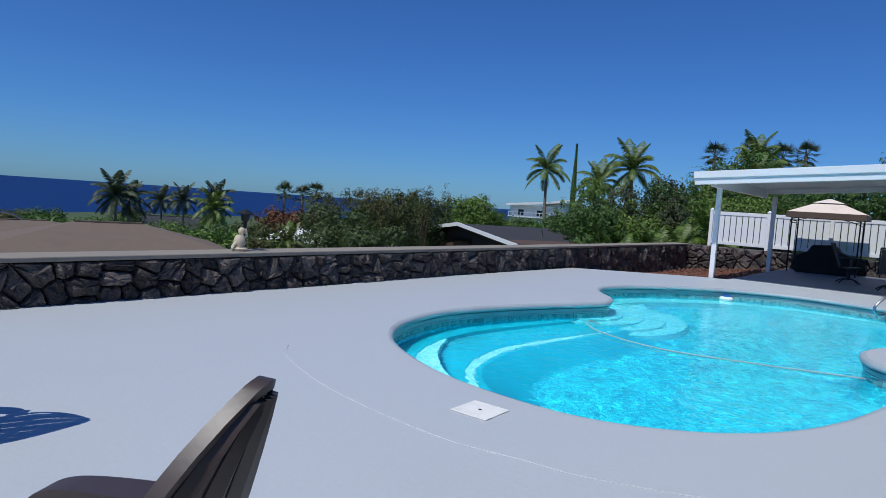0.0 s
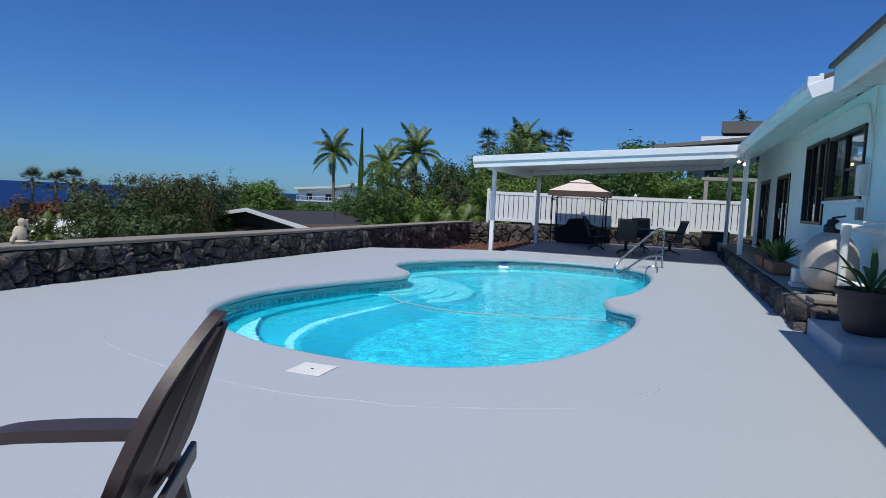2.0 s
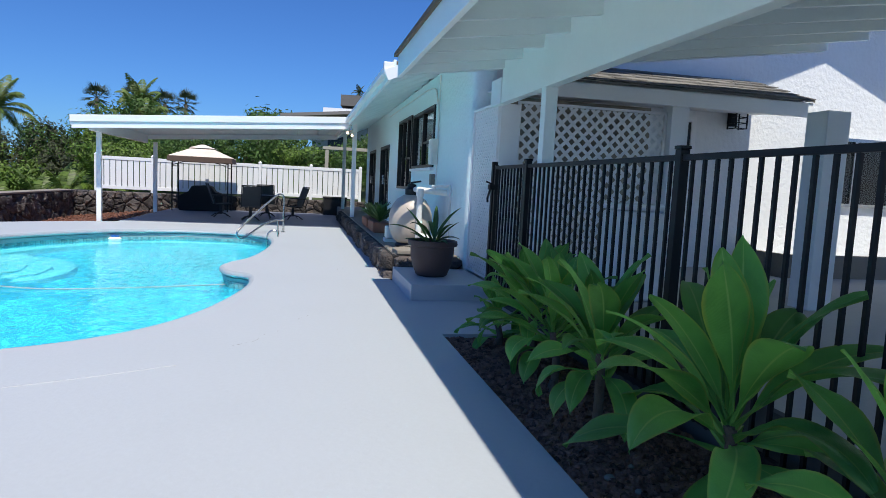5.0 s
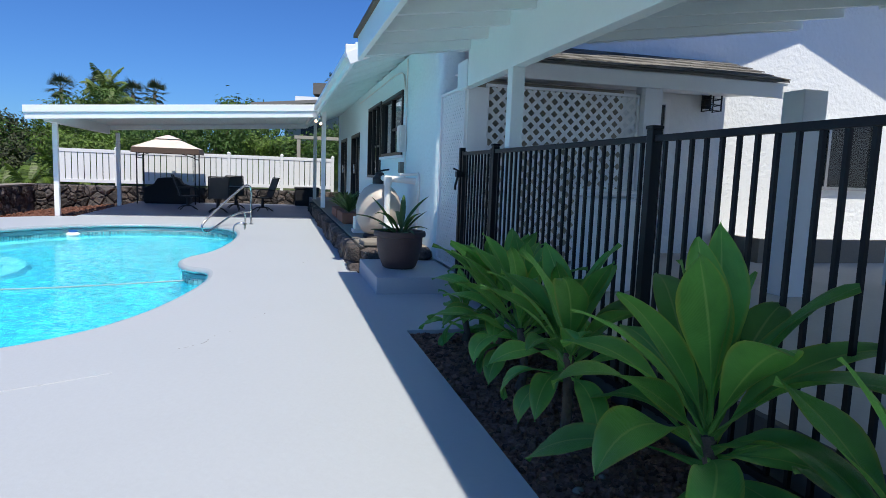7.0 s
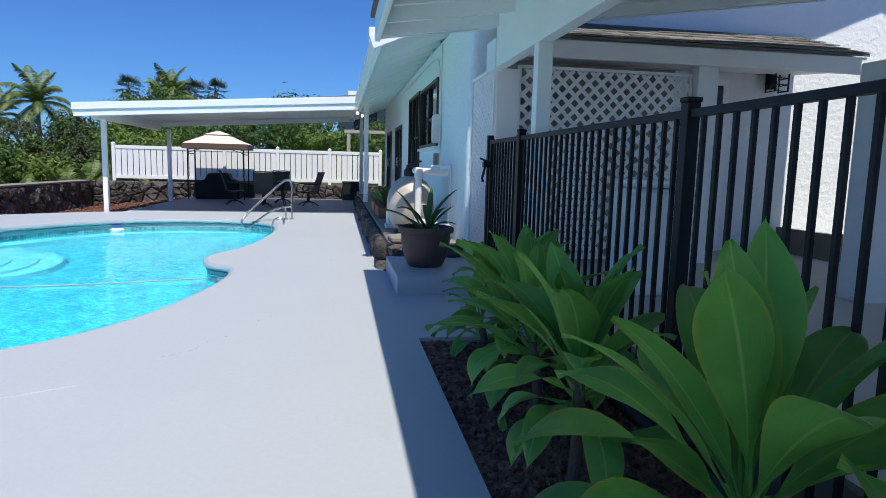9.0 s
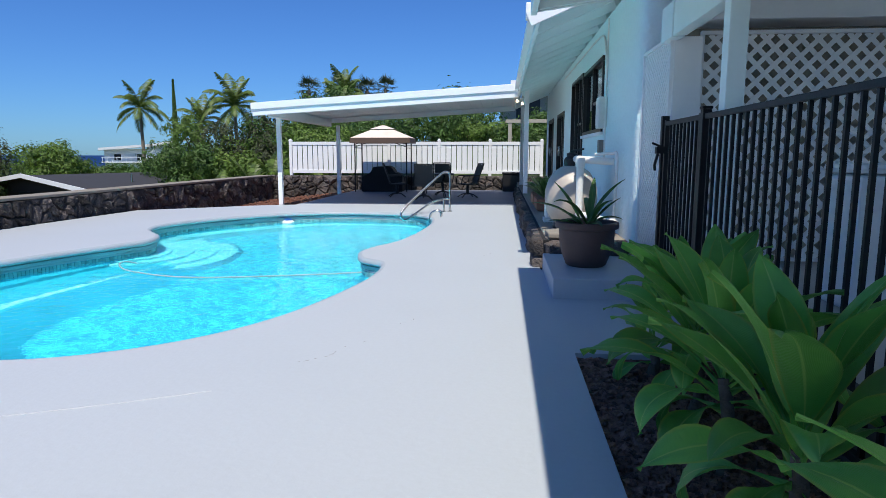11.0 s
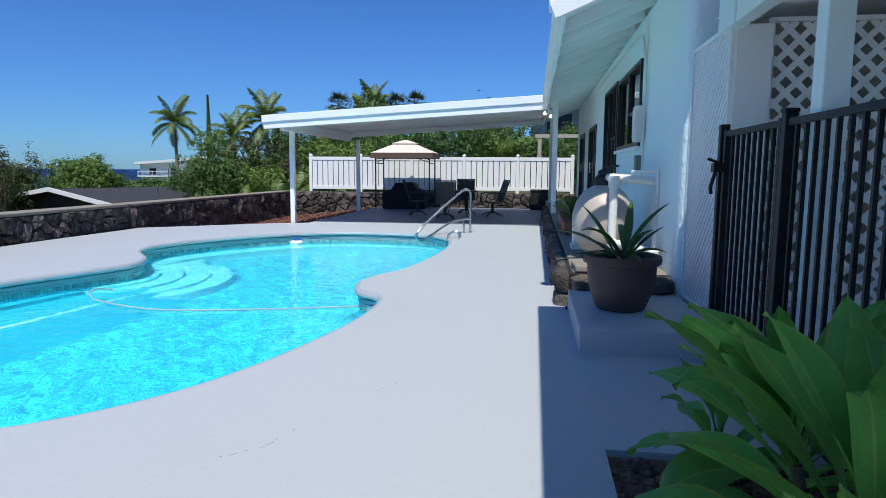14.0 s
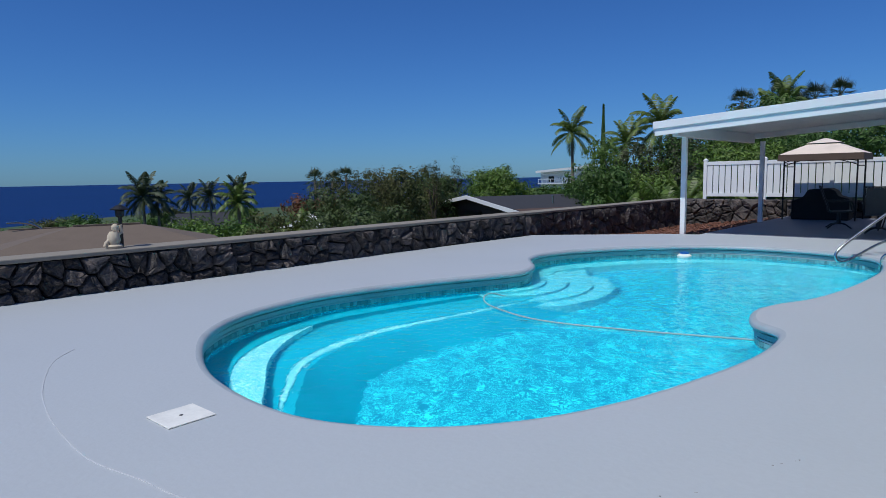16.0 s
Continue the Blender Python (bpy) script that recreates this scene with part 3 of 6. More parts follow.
def rubble(parent, m, length, height, size, depth, seed):
    """Fitted stones over a wall's face: m takes (along, out, up) to the world."""
    r = random.Random(seed)
    cells, rows = [], max(2, round(height / size))
    cols = round(length / (size * 1.25))
    for i in range(cols):
        for j in range(rows):
            cells.append(Vector(((i + 0.5 * (j % 2) + 0.25 + r.uniform(-0.48, 0.48)) * length / cols, (j + 0.5 + r.uniform(-0.45, 0.45)) * height / rows)))
    cells = [c for c in cells if r.random() > 0.24]
    for c in cells:
        poly = [Vector(p) for p in ((0, 0), (length, 0), (length, height), (0, height))]
        for o in cells:
            if o is not c and (o - c).length < size * 4:
                poly = clip(poly, (o + c) / 2, (o - c).normalized())
        if len(poly) < 3:
            continue
        gap, bulge, g = 0.007, depth * r.uniform(0.5, 1.0), G()
        mid = sum(poly, Vector((0, 0))) / len(poly)
        rim = []
        for i, p in enumerate(poly):
            q = poly[(i + 1) % len(poly)]
            rim += [p.lerp(q, 0.12), p.lerp(q, 0.5) + (mid - p.lerp(q, 0.5)) * r.uniform(0, 0.07), p.lerp(q, 0.88)]
        k = len(rim)
        vs = []
        for s, out in ((1.0, -0.05), (0.985, 0.4), (0.86, 0.88), (0.5, 1.0)):
            for p in rim:
                w = p - mid
                w = w * max(0.1, (w.length * s - gap) / max(w.length, 1e-4))
                vs.append((mid.x + w.x, -(bulge * out + (r.uniform(-0.03, 0.03) if out > 0.5 else 0)), mid.y + w.y))
        vs.append((mid.x, -bulge * 1.02 + r.uniform(-0.015, 0.015), mid.y))
        fs = [(a * k + i, a * k + (i + 1) % k, (a + 1) * k + (i + 1) % k, (a + 1) * k + i) for a in range(3) for i in range(k)]
        fs += [(3 * k + i, 3 * k + (i + 1) % k, 4 * k) for i in range(k)]
        g.add([m @ Vector(p) for p in vs], fs)
        part("stone", g, ROCK, parent, smooth=0.7)


STONEWORK = []      # wall, matrix, length, height, stone size, depth, seed: faced with stones at the end


def stone_wall(name, label, m, length, height, thick, size, seed, cap=True):
    core = G()
    core.box(0, 0, -0.5, length, thick, height - 0.005, m)
    w = setting(name, core, MORTAR, label, "stone wall")
    if cap:
        part("capstone", G().box(-0.05, -0.1, height, length + 0.05, thick + 0.06, height + 0.055, m), CAP, w, "weathered concrete cap", bevel=0.012)
    STONEWORK.append((w, m, length, height, size, 0.14, seed))
    return w


WEST = Matrix.Translation((-8.12, -2.6, -0.05)) @ Matrix(((0, -1, 0, 0), (1, 0, 0, 0), (0, 0, 1, 0), (0, 0, 0, 1)))
NORTH = Matrix.Translation((-8.3, 24.35, -0.1))
wall_west = stone_wall("wall_west", "low dark lava rock wall with a concrete cap", WEST, 17.4, 0.52, 0.34, 0.20, 1)
stone_wall("wall_west_end", "tall stretch of the dark lava rock wall above red cinders", Matrix.Translation((0, 17.4, -0.45)) @ WEST, 9.5, 0.97, 0.34, 0.22, 5)
wall_north = stone_wall("wall_north", "low dark lava rock wall under the white fence", NORTH @ Matrix.Translation((3.52, 0, 0)), 7.7, 0.62, 0.4, 0.24, 2, cap=False)
stone_wall("wall_north_end", "dark lava rock wall in the corner of the yard", NORTH @ Matrix.Translation((0, 0, -0.42)), 3.5, 1.04, 0.4, 0.24, 6, cap=False)
PLAT = Matrix.Translation((1.06, 20.5, -0.02)) @ Matrix(((0, 1, 0, 0), (-1, 0, 0, 0), (0, 0, 1, 0), (0, 0, 0, 1)))
ledge = stone_wall("wall_ledge", "low rock retaining ledge along the house", PLAT, 12.3, 0.34, 0.25, 0.22, 3, cap=False)
END = Matrix.Translation((1.06, 8.16, 0.0))
stone_wall("wall_ledge_end", "rough rock end of the retaining ledge", END, 0.95, 0.33, 0.2, 0.24, 4, cap=False)
setting("platform_floor", G().box(1.10, 8.25, -0.3, 2.0, 24.2, 0.335), CAP, "weathered concrete top of the ledge along the house", "platform", bevel=0.02)
setting("concrete_step", G().box(1.05, 6.58, -0.1, 2.03, 8.09, 0.186), DECK, "grey painted concrete step beside the gate", "step", bevel=0.012)

# ---- the house ----
def roof_z(x):
    return 2.72 + 0.42 * (x - 0.97)


def wall_with_holes(name, y0, y1, z0, z1, x0, x1, holes, label):
    """A wall along y whose openings (ya, yb, za, zb) go through it."""
    g = G()
    yc = sorted({y0, y1, *(h[0] for h in holes), *(h[1] for h in holes)})
    zc = sorted({z0, z1, *(h[2] for h in holes), *(h[3] for h in holes)})
    full = {(i, j) for i in range(len(yc) - 1) for j in range(len(zc) - 1)
            if not any(h[0] <= yc[i] and h[1] >= yc[i + 1] and h[2] <= zc[j] and h[3] >= zc[j + 1] for h in holes)}
    at = {}

    def vert(k, i, j):
        if (k, i, j) not in at:
            at[k, i, j] = len(g.v)
            g.v.append((x1 if k else x0, yc[i], zc[j]))
        return at[k, i, j]

    for i, j in sorted(full):
        ring = [(i, j), (i + 1, j), (i + 1, j + 1), (i, j + 1)]
        g.f += [tuple(vert(0, *c) for c in ring), tuple(vert(1, *c) for c in ring[::-1])]
        for n, (p, q) in zip(((i, j - 1), (i + 1, j), (i, j + 1), (i - 1, j)), zip(ring, ring[1:] + ring[:1])):
            if n not in full:
                g.f.append((vert(0, *p), vert(1, *p), vert(1, *q), vert(0, *q)))
    return setting(name, g, AQUASTUCCO, label, "house wall")


OPENINGS = [(10.3, 12.45, 1.62, 2.68), (12.6, 14.4, 1.2, 2.72), (16.1, 17.9, 0.36, 2.3), (19.2, 20.9, 0.36, 2.3)]
wall_house = wall_with_holes("wall_house_west", 8.1, 22.0, 0.0, 3.16, 2.0, 2.2, OPENINGS, "pale aqua stucco house wall with dark windows and doors")
setting("wall_house_corner", G().prism([(2.0, 8.1), (2.0, 8.0), (2.008, 7.965), (2.025, 7.935), (2.055, 7.91), (2.09, 7.9), (2.32, 7.9), (2.32, 8.1)], 0.0, 3.1), AQUASTUCCO, "pale aqua stucco corner of the house with rounded edge", "house wall", smooth=0.6)
# gable wall facing the carport
gable = G()
gable.add([(x, y, z) for y in (7.92, 8.12) for x, z in ((2.32, 0), (12.6, 0), (12.6, 3.2), (7.46, 5.35), (2.32, 3.2))],
          [(0, 1, 2, 3, 4), (9, 8, 7, 6, 5), (0, 5, 6, 1), (1, 6, 7, 2), (2, 7, 8, 3), (3, 8, 9, 4), (4, 9, 5, 0)])
setting("wall_house_south", gable, STUCCO, "white textured stucco gable wall", "house wall")
setting("wall_house_back", G().box(12.4, 8.12, 0, 12.6, 22, 3.2).box(2.2, 21.8, 0, 12.4, 22.0, 3.2), STUCCO, "plain white stucco wall", "house wall")
setting("house_floor", G().box(2.2, 8.12, 0.2, 12.4, 21.8, 0.35), ROOMSHADE, "near-black floor inside the house, coloured as unlit", "floor")

roof = thing("house_roof", "low-pitched house roof with brown shingles, white fascia and boarded eaves", "roof", kind="structure")
part("soffit", G().slab([(0.97, 8.12, roof_z(0.97) + 0.14), (2.3, 8.12, roof_z(2.3) + 0.14), (2.3, 22.3, roof_z(2.3) + 0.14), (0.97, 22.3, roof_z(0.97) + 0.14)], 0.03), AQUAPAINT, roof, "pale aqua boarded soffit")
part("roof_slope", G().slab([(0.9, 8.08, roof_z(0.9) + 0.19), (2.3, 8.08, roof_z(2.3) + 0.19), (2.3, 22.4, roof_z(2.3) + 0.19), (0.9, 22.4, roof_z(0.9) + 0.19)], 0.045), SHINGLE, roof, "dark brown shingle slope")
part("roof_slope", G().slab([(2.3, 6.8, roof_z(2.3) + 0.19), (7.46, 6.8, roof_z(7.46) + 0.19), (7.46, 22.4, roof_z(7.46) + 0.19), (2.3, 22.4, roof_z(2.3) + 0.19)], 0.12), SHINGLE, roof)
part("roof_slope", G().slab([(13.9, 6.8, roof_z(0.97) + 0.19), (13.9, 22.4, roof_z(0.97) + 0.19), (7.46, 22.4, roof_z(7.46) + 0.19), (7.46, 6.8, roof_z(7.46) + 0.19)], 0.12), SHINGLE, roof)
part("fascia", G().box(0.93, 7.97, 2.72, 0.97, 22.3, 2.915), AQUAPAINT, roof, "pale aqua fascia board", bevel=0.004)
part("gutter_end", G().box(0.80, 7.90, 2.70, 0.925, 8.0, 2.87), VINYL, roof, "white gutter end cap", bevel=0.01)
part("barge_board", G().beam((0.83, 7.90, roof_z(0.83) + 0.035), (2.3, 7.90, roof_z(2.3) + 0.035), 0.04, 0.15), PAINT, roof, "white sunlit barge board", bevel=0.004)
# Slab added to keep the sun off the upper house corner.
part("roof_overhang", G().slab([(1.8, 7.12, roof_z(1.8) + 0.19), (2.3, 7.12, roof_z(2.3) + 0.19), (2.3, 8.07, roof_z(2.3) + 0.19), (1.8, 8.07, roof_z(1.8) + 0.19)], 0.05), AQUAPAINT, roof)
part("gutter", G().box(0.845, 8.0, 2.80, 0.93, 22.2, 2.885), VINYL, roof, "white eave gutter", bevel=0.01)
for i in range(19):
    y = 8.15 + i * 0.745
    part("rafter", G().beam((0.98, y, roof_z(0.98) + 0.055), (2.0, y, roof_z(2.0) + 0.055), 0.06, 0.11), AQUAPAINT, roof)
rain = G()
rain.tube([(1.97, 9.9, 3.1), (1.97, 9.9, 2.2), (1.97, 9.9, 1.2)], 0.012, 8)
rain.tube(spline([(1.975, 9.9, 2.2), (1.975, 10.1, 2.75), (1.975, 10.6, 2.98), (1.975, 13.0, 3.0), (1.975, 16.0, 3.0)], 4, closed=False), 0.014, 8)
tagged(part("electric_conduit", rain, PIPE, smooth=1.0), "thin white conduit running down the house wall", "conduit")


# ---- windows and doors ----
def window(name, ya, yb, za, zb, bars, label):
    w = thing(name, label, "window", pose(2.0, ya, za), kind="structure")
    ly, lz, t = yb - ya, zb - za, 0.055
    fr = G()
    fr.box(-0.03, 0, 0, 0.16, t, lz).box(-0.03, ly - t, 0, 0.16, ly, lz).box(-0.03, t, 0, 0.16, ly - t, t).box(-0.03, t, lz - t, 0.16, ly - t, lz)
    part("window_frame", fr, BLACKFRAME, w, "dark brown frame")
    for b in bars:
        part("mullion", G().box(-0.01, b * ly - 0.025, t, 0.07, b * ly + 0.025, lz - t), BLACKFRAME, w)
    part("sash_rail", G().box(0.0, t, lz * 0.42, 0.06, ly * 0.5, lz * 0.42 + 0.04), BLACKFRAME, w)
    stops = [t, *[b * ly for b in bars], ly - t]
    for a, b in zip(stops, stops[1:]):
        p = part("pane", G().box(0.03, a + 0.02, t, 0.036, b - 0.02, lz - t), PANE, w)
        p.visible_shadow = False
    part("window_sill", G().box(-0.06, -0.03, -0.05, 0.1, ly + 0.03, -0.002), PAINT, w, "white sill", bevel=0.008)
    return w


window("window_1", *OPENINGS[0], (0.52,), "dark-framed sliding window in the white wall")
window("window_2", *OPENINGS[1], (0.35, 0.7), "tall dark-framed window under the eave")
for i, (ya, yb, za, zb) in enumerate(OPENINGS[2:]):
    d = thing("door_%d" % (i + 1), "dark sliding glass door standing in the white wall", "door", pose(2.0, ya, za), kind="structure")
    ly, lz = yb - ya, zb - za
    fr = G()
    fr.box(-0.02, 0, 0, 0.15, 0.07, lz).box(-0.02, ly - 0.07, 0, 0.15, ly, lz).box(-0.02, 0.07, lz - 0.08, 0.15, ly - 0.07, lz).box(0.02, ly / 2 - 0.04, 0.05, 0.1, ly / 2 + 0.04, lz - 0.08).box(-0.02, 0.07, 0, 0.15, ly - 0.07, 0.05)
    part("door_frame", fr, BLACKFRAME, d)
    for a, b in ((0.07, ly / 2 - 0.04), (ly / 2 + 0.04, ly - 0.07)):
        part("pane", G().box(0.05, a, 0.05, 0.056, b, lz - 0.08), PANE, d)
    part("door_handle", G().box(-0.05, ly / 2 + 0.02, 0.9, 0.0, ly / 2 + 0.05, 1.15), STEEL, d, bevel=0.008)

# ---- carport roof over the fence ----
def carport_z(x):
    return 2.50 + 0.14 * (x - 0.86)


cover = thing("carport_roof", "pale painted timber carport roof on exposed rafters", "roof", kind="structure")
part("fascia", G().box(0.80, -9, 2.47, 0.85, 6.62, 2.73), AQUAPAINT, cover, "wide pale aqua fascia board", bevel=0.005)
part("deck_boards", G().slab([(0.86, -9, carport_z(0.86) + 0.2), (9.0, -9, carport_z(9) + 0.2), (9.0, 5.5, carport_z(9) + 0.2), (6.2, 5.5, carport_z(6.2) + 0.2), (6.2, 6.62, carport_z(6.2) + 0.2), (0.86, 6.62, carport_z(0.86) + 0.2)], 0.03), AQUAPAINT, cover)
part("shingles", G().slab([(0.76, -9, carport_z(0.8) + 0.245), (9.1, -9, carport_z(9.1) + 0.245), (9.1, 5.54, carport_z(9.1) + 0.245), (6.2, 5.54, carport_z(6.2) + 0.245), (6.2, 6.68, carport_z(6.2) + 0.245), (0.76, 6.68, carport_z(0.8) + 0.245)], 0.04), SHINGLE, cover, "dark shingle edge")
for i in range(26):
    y = 6.55 - i * 0.6
    part("rafter", G().beam((0.86, y, carport_z(0.86) + 0.085), (9.0 if i > 1 else 6.2, y, carport_z(9 if i > 1 else 6.2) + 0.085), 0.05, 0.16), AQUAPAINT, cover)
part("rake_board", G().beam((0.82, 6.605, carport_z(0.84) + 0.09), (6.2, 6.605, carport_z(6.2) + 0.09), 0.03, 0.19), AQUAPAINT, cover)
part("rake_board", G().beam((6.2, 5.485, carport_z(6.2) + 0.09), (9.0, 5.485, carport_z(9) + 0.09), 0.03, 0.19), AQUAPAINT, cover)
part("header_beam", G().box(1.99, -9, 2.28, 2.10, 6.585, 2.83).box(1.99, 6.63, 2.28, 2.10, 7.0, 2.58), AQUAPAINT, cover, "heavy pale painted header beam", bevel=0.006)
part("header_beam", G().box(6.4, -9, 2.9, 6.52, 5.3, 3.2), AQUAPAINT, cover)
for y in (5.26, -2.2):
    p = part("post", G().box(1.99, y - 0.06, 0.3, 2.11, y + 0.06, 2.28), AQUAPAINT, cover, "square white post", bevel=0.006)
for y in (5.2, 0.5):
    part("post", G().box(6.4, y - 0.06, 0.3, 6.52, y + 0.06, 2.9), AQUAPAINT, cover, bevel=0.006)
setting("carport_floor", G().box(2.14, -9, -0.4, 13, 7.92, 0.3), CONCRETE, "plain raised concrete carport floor", "floor")
setting("carport_riser", G().box(2.09, -9, -0.3, 2.137, 6.6, 0.303), RISER, "dark grey concrete edge of the carport floor", "trim")
setting("wall_far_side", G().box(13.0, -9, 0, 13.2, 7.9, 3.0), STUCCO, "plain white stucco wall", "house wall")

# lean-to roof over the side door
lean = thing("porch_roof", "small lean-to porch roof with weathered shingles and white fascia", "roof", kind="structure")
part("shingle_slope", G().slab([(2.15, 6.72, 2.66), (6.28, 6.72, 2.66), (6.28, 7.9, 3.06), (2.15, 7.9, 3.06)], 0.03), TANSHINGLE, lean, "weathered tan shingles")
for j in range(5):
    y = 6.72 + j * 0.235
    z = 2.664 + j * 0.08
    x = 2.14 - 0.1 * (j % 2)
    while x < 6.24:
        w = min(rng.uniform(0.17, 0.3), 6.29 - x)
        h = 0.010 + rng.uniform(0, 0.008)
        x0 = max(x, 2.14)
        part("shingle", G().slab([(x0, y - rng.uniform(0, 0.012), z + h), (x + w - 0.006, y - rng.uniform(0, 0.012), z + h), (x + w - 0.006, y + 0.24, z + 0.081), (x0, y + 0.24, z + 0.081)], 0.012), TANSHINGLE, lean)
        x += w
part("fascia", G().box(2.15, 6.74, 2.44, 6.27, 6.79, 2.625), PAINT, lean, bevel=0.005)
part("side_fascia", G().beam((6.25, 6.8, 2.53), (6.25, 7.9, 2.9), 0.04, 0.18), PAINT, lean)
part("porch_ceiling", G().slab([(2.2, 6.8, 2.5), (6.22, 6.8, 2.5), (6.22, 7.9, 2.6), (2.2, 7.9, 2.6)], 0.02), PAINT, lean)
for x in (2.06, 4.28):
    part("column", G().box(x, 6.785, 0.19 if x < 3 else 0.3, x + 0.24, 7.0, 2.5 if x > 3 else 2.31), PAINT, lean, "square white column", bevel=0.006)
sd = thing("door_3", "narrow dark side door left ajar", "door", pose(4.9, 7.9, 0.3), kind="structure")
part("door_leaf", G().box(0, -0.04, 0, 0.36, 0.0, 2.1), BLACKFRAME, sd, bevel=0.004)
part("door_frame", G().box(-0.08, -0.05, 0, -0.005, 0.0, 2.18).box(0.365, -0.05, 0, 0.44, 0.0, 2.18).box(-0.005, -0.05, 2.105, 0.365, 0.0, 2.18), PAINT, sd)
part("door_handle", G().tube([(0.05, -0.04, 1.0), (0.05, -0.09, 1.0), (0.13, -0.09, 1.0)], 0.01, 8), STEEL, sd, smooth=1.0)
wall_lamp = thing("wall_lantern", "black square wall lantern with clear panes", "lamp", pose(5.93, 7.9, 2.34))
fr = G()
for a in (-0.09, 0.09):
    for b in (-0.24, -0.06):
        fr.box(a - 0.008, b - 0.008, 0, a + 0.008, b + 0.008, 0.24)
for z in (0, 0.08, 0.16):
    fr.box(-0.09, -0.245, z, 0.09, -0.235, z + 0.012).box(-0.095, -0.24, z, -0.085, -0.06, z + 0.012).box(0.085, -0.24, z, 0.095, -0.06, z + 0.012)
part("lantern_cage", fr, IRON, wall_lamp)
part("lantern_cap", G().box(-0.11, -0.26, 0.24, 0.11, -0.04, 0.27), IRON, wall_lamp, bevel=0.006)
part("bracket", G().box(-0.05, -0.06, 0.05, 0.05, 0.0, 0.3), IRON, wall_lamp, bevel=0.006)
part("bulb", G().lathe([(0.01, 0.03), (0.03, 0.06), (0.035, 0.1), (0.01, 0.14)], 12, (0, -0.15, 0)), PANE, wall_lamp, smooth=1.0)
cw = thing("window_3", "aluminium sliding window in the stucco gable wall", "window", pose(7.3, 7.9, 1.3), kind="structure")
part("window_frame", G().box(0, -0.05, 0, 0.05, 0, 1.05).box(1.65, -0.05, 0, 1.7, 0, 1.05).box(0.05, -0.05, 0, 1.65, 0, 0.05).box(0.05, -0.05, 1.0, 1.65, 0, 1.05).box(0.82, -0.045, 0.05, 0.87, 0, 1.0), STEEL, cw, "grey metal frame")
for a, b in ((0.05, 0.82), (0.87, 1.65)):
    part("pane", G().box(a, -0.02, 0.05, b, -0.012, 1.0), PANE, cw)
    # Dark sheet on the wall, painted as the unlit room behind the pane.
    part("backing", G().box(a, -0.008, 0.05, b, -0.003, 1.0), ROOMSHADE, cw)
pillar = setting("white_pillar", G().box(4.58, 4.66, 0.3, 4.84, 4.92, 2.2), PAINT, "freestanding square white pillar in the carport", "pillar", bevel=0.008)
setting("wall_planter", G().box(6.2, 6.9, 0.3, 12, 7.0, 0.62).box(6.2, 7.0, 0.3, 6.3, 7.88, 0.62), CAP, "low concrete planter edge under the window", "planter")

# ---- the flat patio roof ----
patio = thing("patio_roof", "white flat patio roof with a stepped fascia on slim posts", "roof", kind="structure")
XL, XR, YF, YB = -5.5, 0.93, 16.18, 22.0


def patio_z(x):
    return 2.50 + (x - XL) / (XR - XL) * 0.40


def sloped(x0, y0, x1, y1, top, bottom):
    """A box whose top and bottom follow the patio roof's slope."""
    return G().add([(x, y, patio_z(x) + dz) for x in (x0, x1) for y in (y0, y1) for dz in (bottom, top)], [(0, 1, 3, 2), (4, 6, 7, 5), (0, 4, 5, 1), (2, 3, 7, 6), (0, 2, 6, 4), (1, 5, 7, 3)])


part("front_fascia", sloped(XL - 0.03, YF - 0.035, XR, YF, 0.03, -0.13), VINYL, patio, "white upper fascia", bevel=0.006)
part("drip_edge", sloped(XL, YF, XR, YF + 0.03, -0.13, -0.28), VINYL, patio, "white lower fascia", bevel=0.006)
part("side_fascia", sloped(XL - 0.03, YF, XL, YB, 0.03, -0.2), VINYL, patio, bevel=0.006)
part("rear_fascia", sloped(XL, YB, XR, YB + 0.035, 0.03, -0.2), VINYL, patio)
part("roof_sheet", sloped(XL, YF + 0.03, XR, YB, 0.02, -0.02), VINYL, patio)
for i in range(20):
    x0 = XL + 0.02 + i * (XR - XL - 0.04) / 20
    part("ceiling_panel", sloped(x0, YF + 0.03, x0 + (XR - XL - 0.04) / 20 - 0.012, YB - 0.01, -0.03, -0.07), AQUAPAINT, patio)
part("side_beam", sloped(-5.2, YF + 0.25, -5.08, YB - 0.1, -0.075, -0.32), PAINT, patio, "white edge beam", bevel=0.006)
part("rear_beam", sloped(-5.0, YB - 0.35, 0.9, YB - 0.25, -0.075, -0.22), PAINT, patio)
for x, y in ((-5.14, 17.0), (-4.85, 21.85), (1.16, 17.0), (1.2, 21.8)):
    part("post", G().box(x - 0.055, y - 0.055, 0.3 if x > 1 else -0.03, x + 0.055, y + 0.055, 2.9 if x > 1 else patio_z(x) - 0.3), VINYL, patio, "slim white post", bevel=0.006)
# Thin sheet over the deck; the roof's shade is put into its colour.
setting("patio_floor", G().box(-4.72, 17.35, -0.02, 1.02, 24.18, 0.006), PATIOSHADE, "blue-grey floor sheet coloured for the shade under the patio roof", "floor")


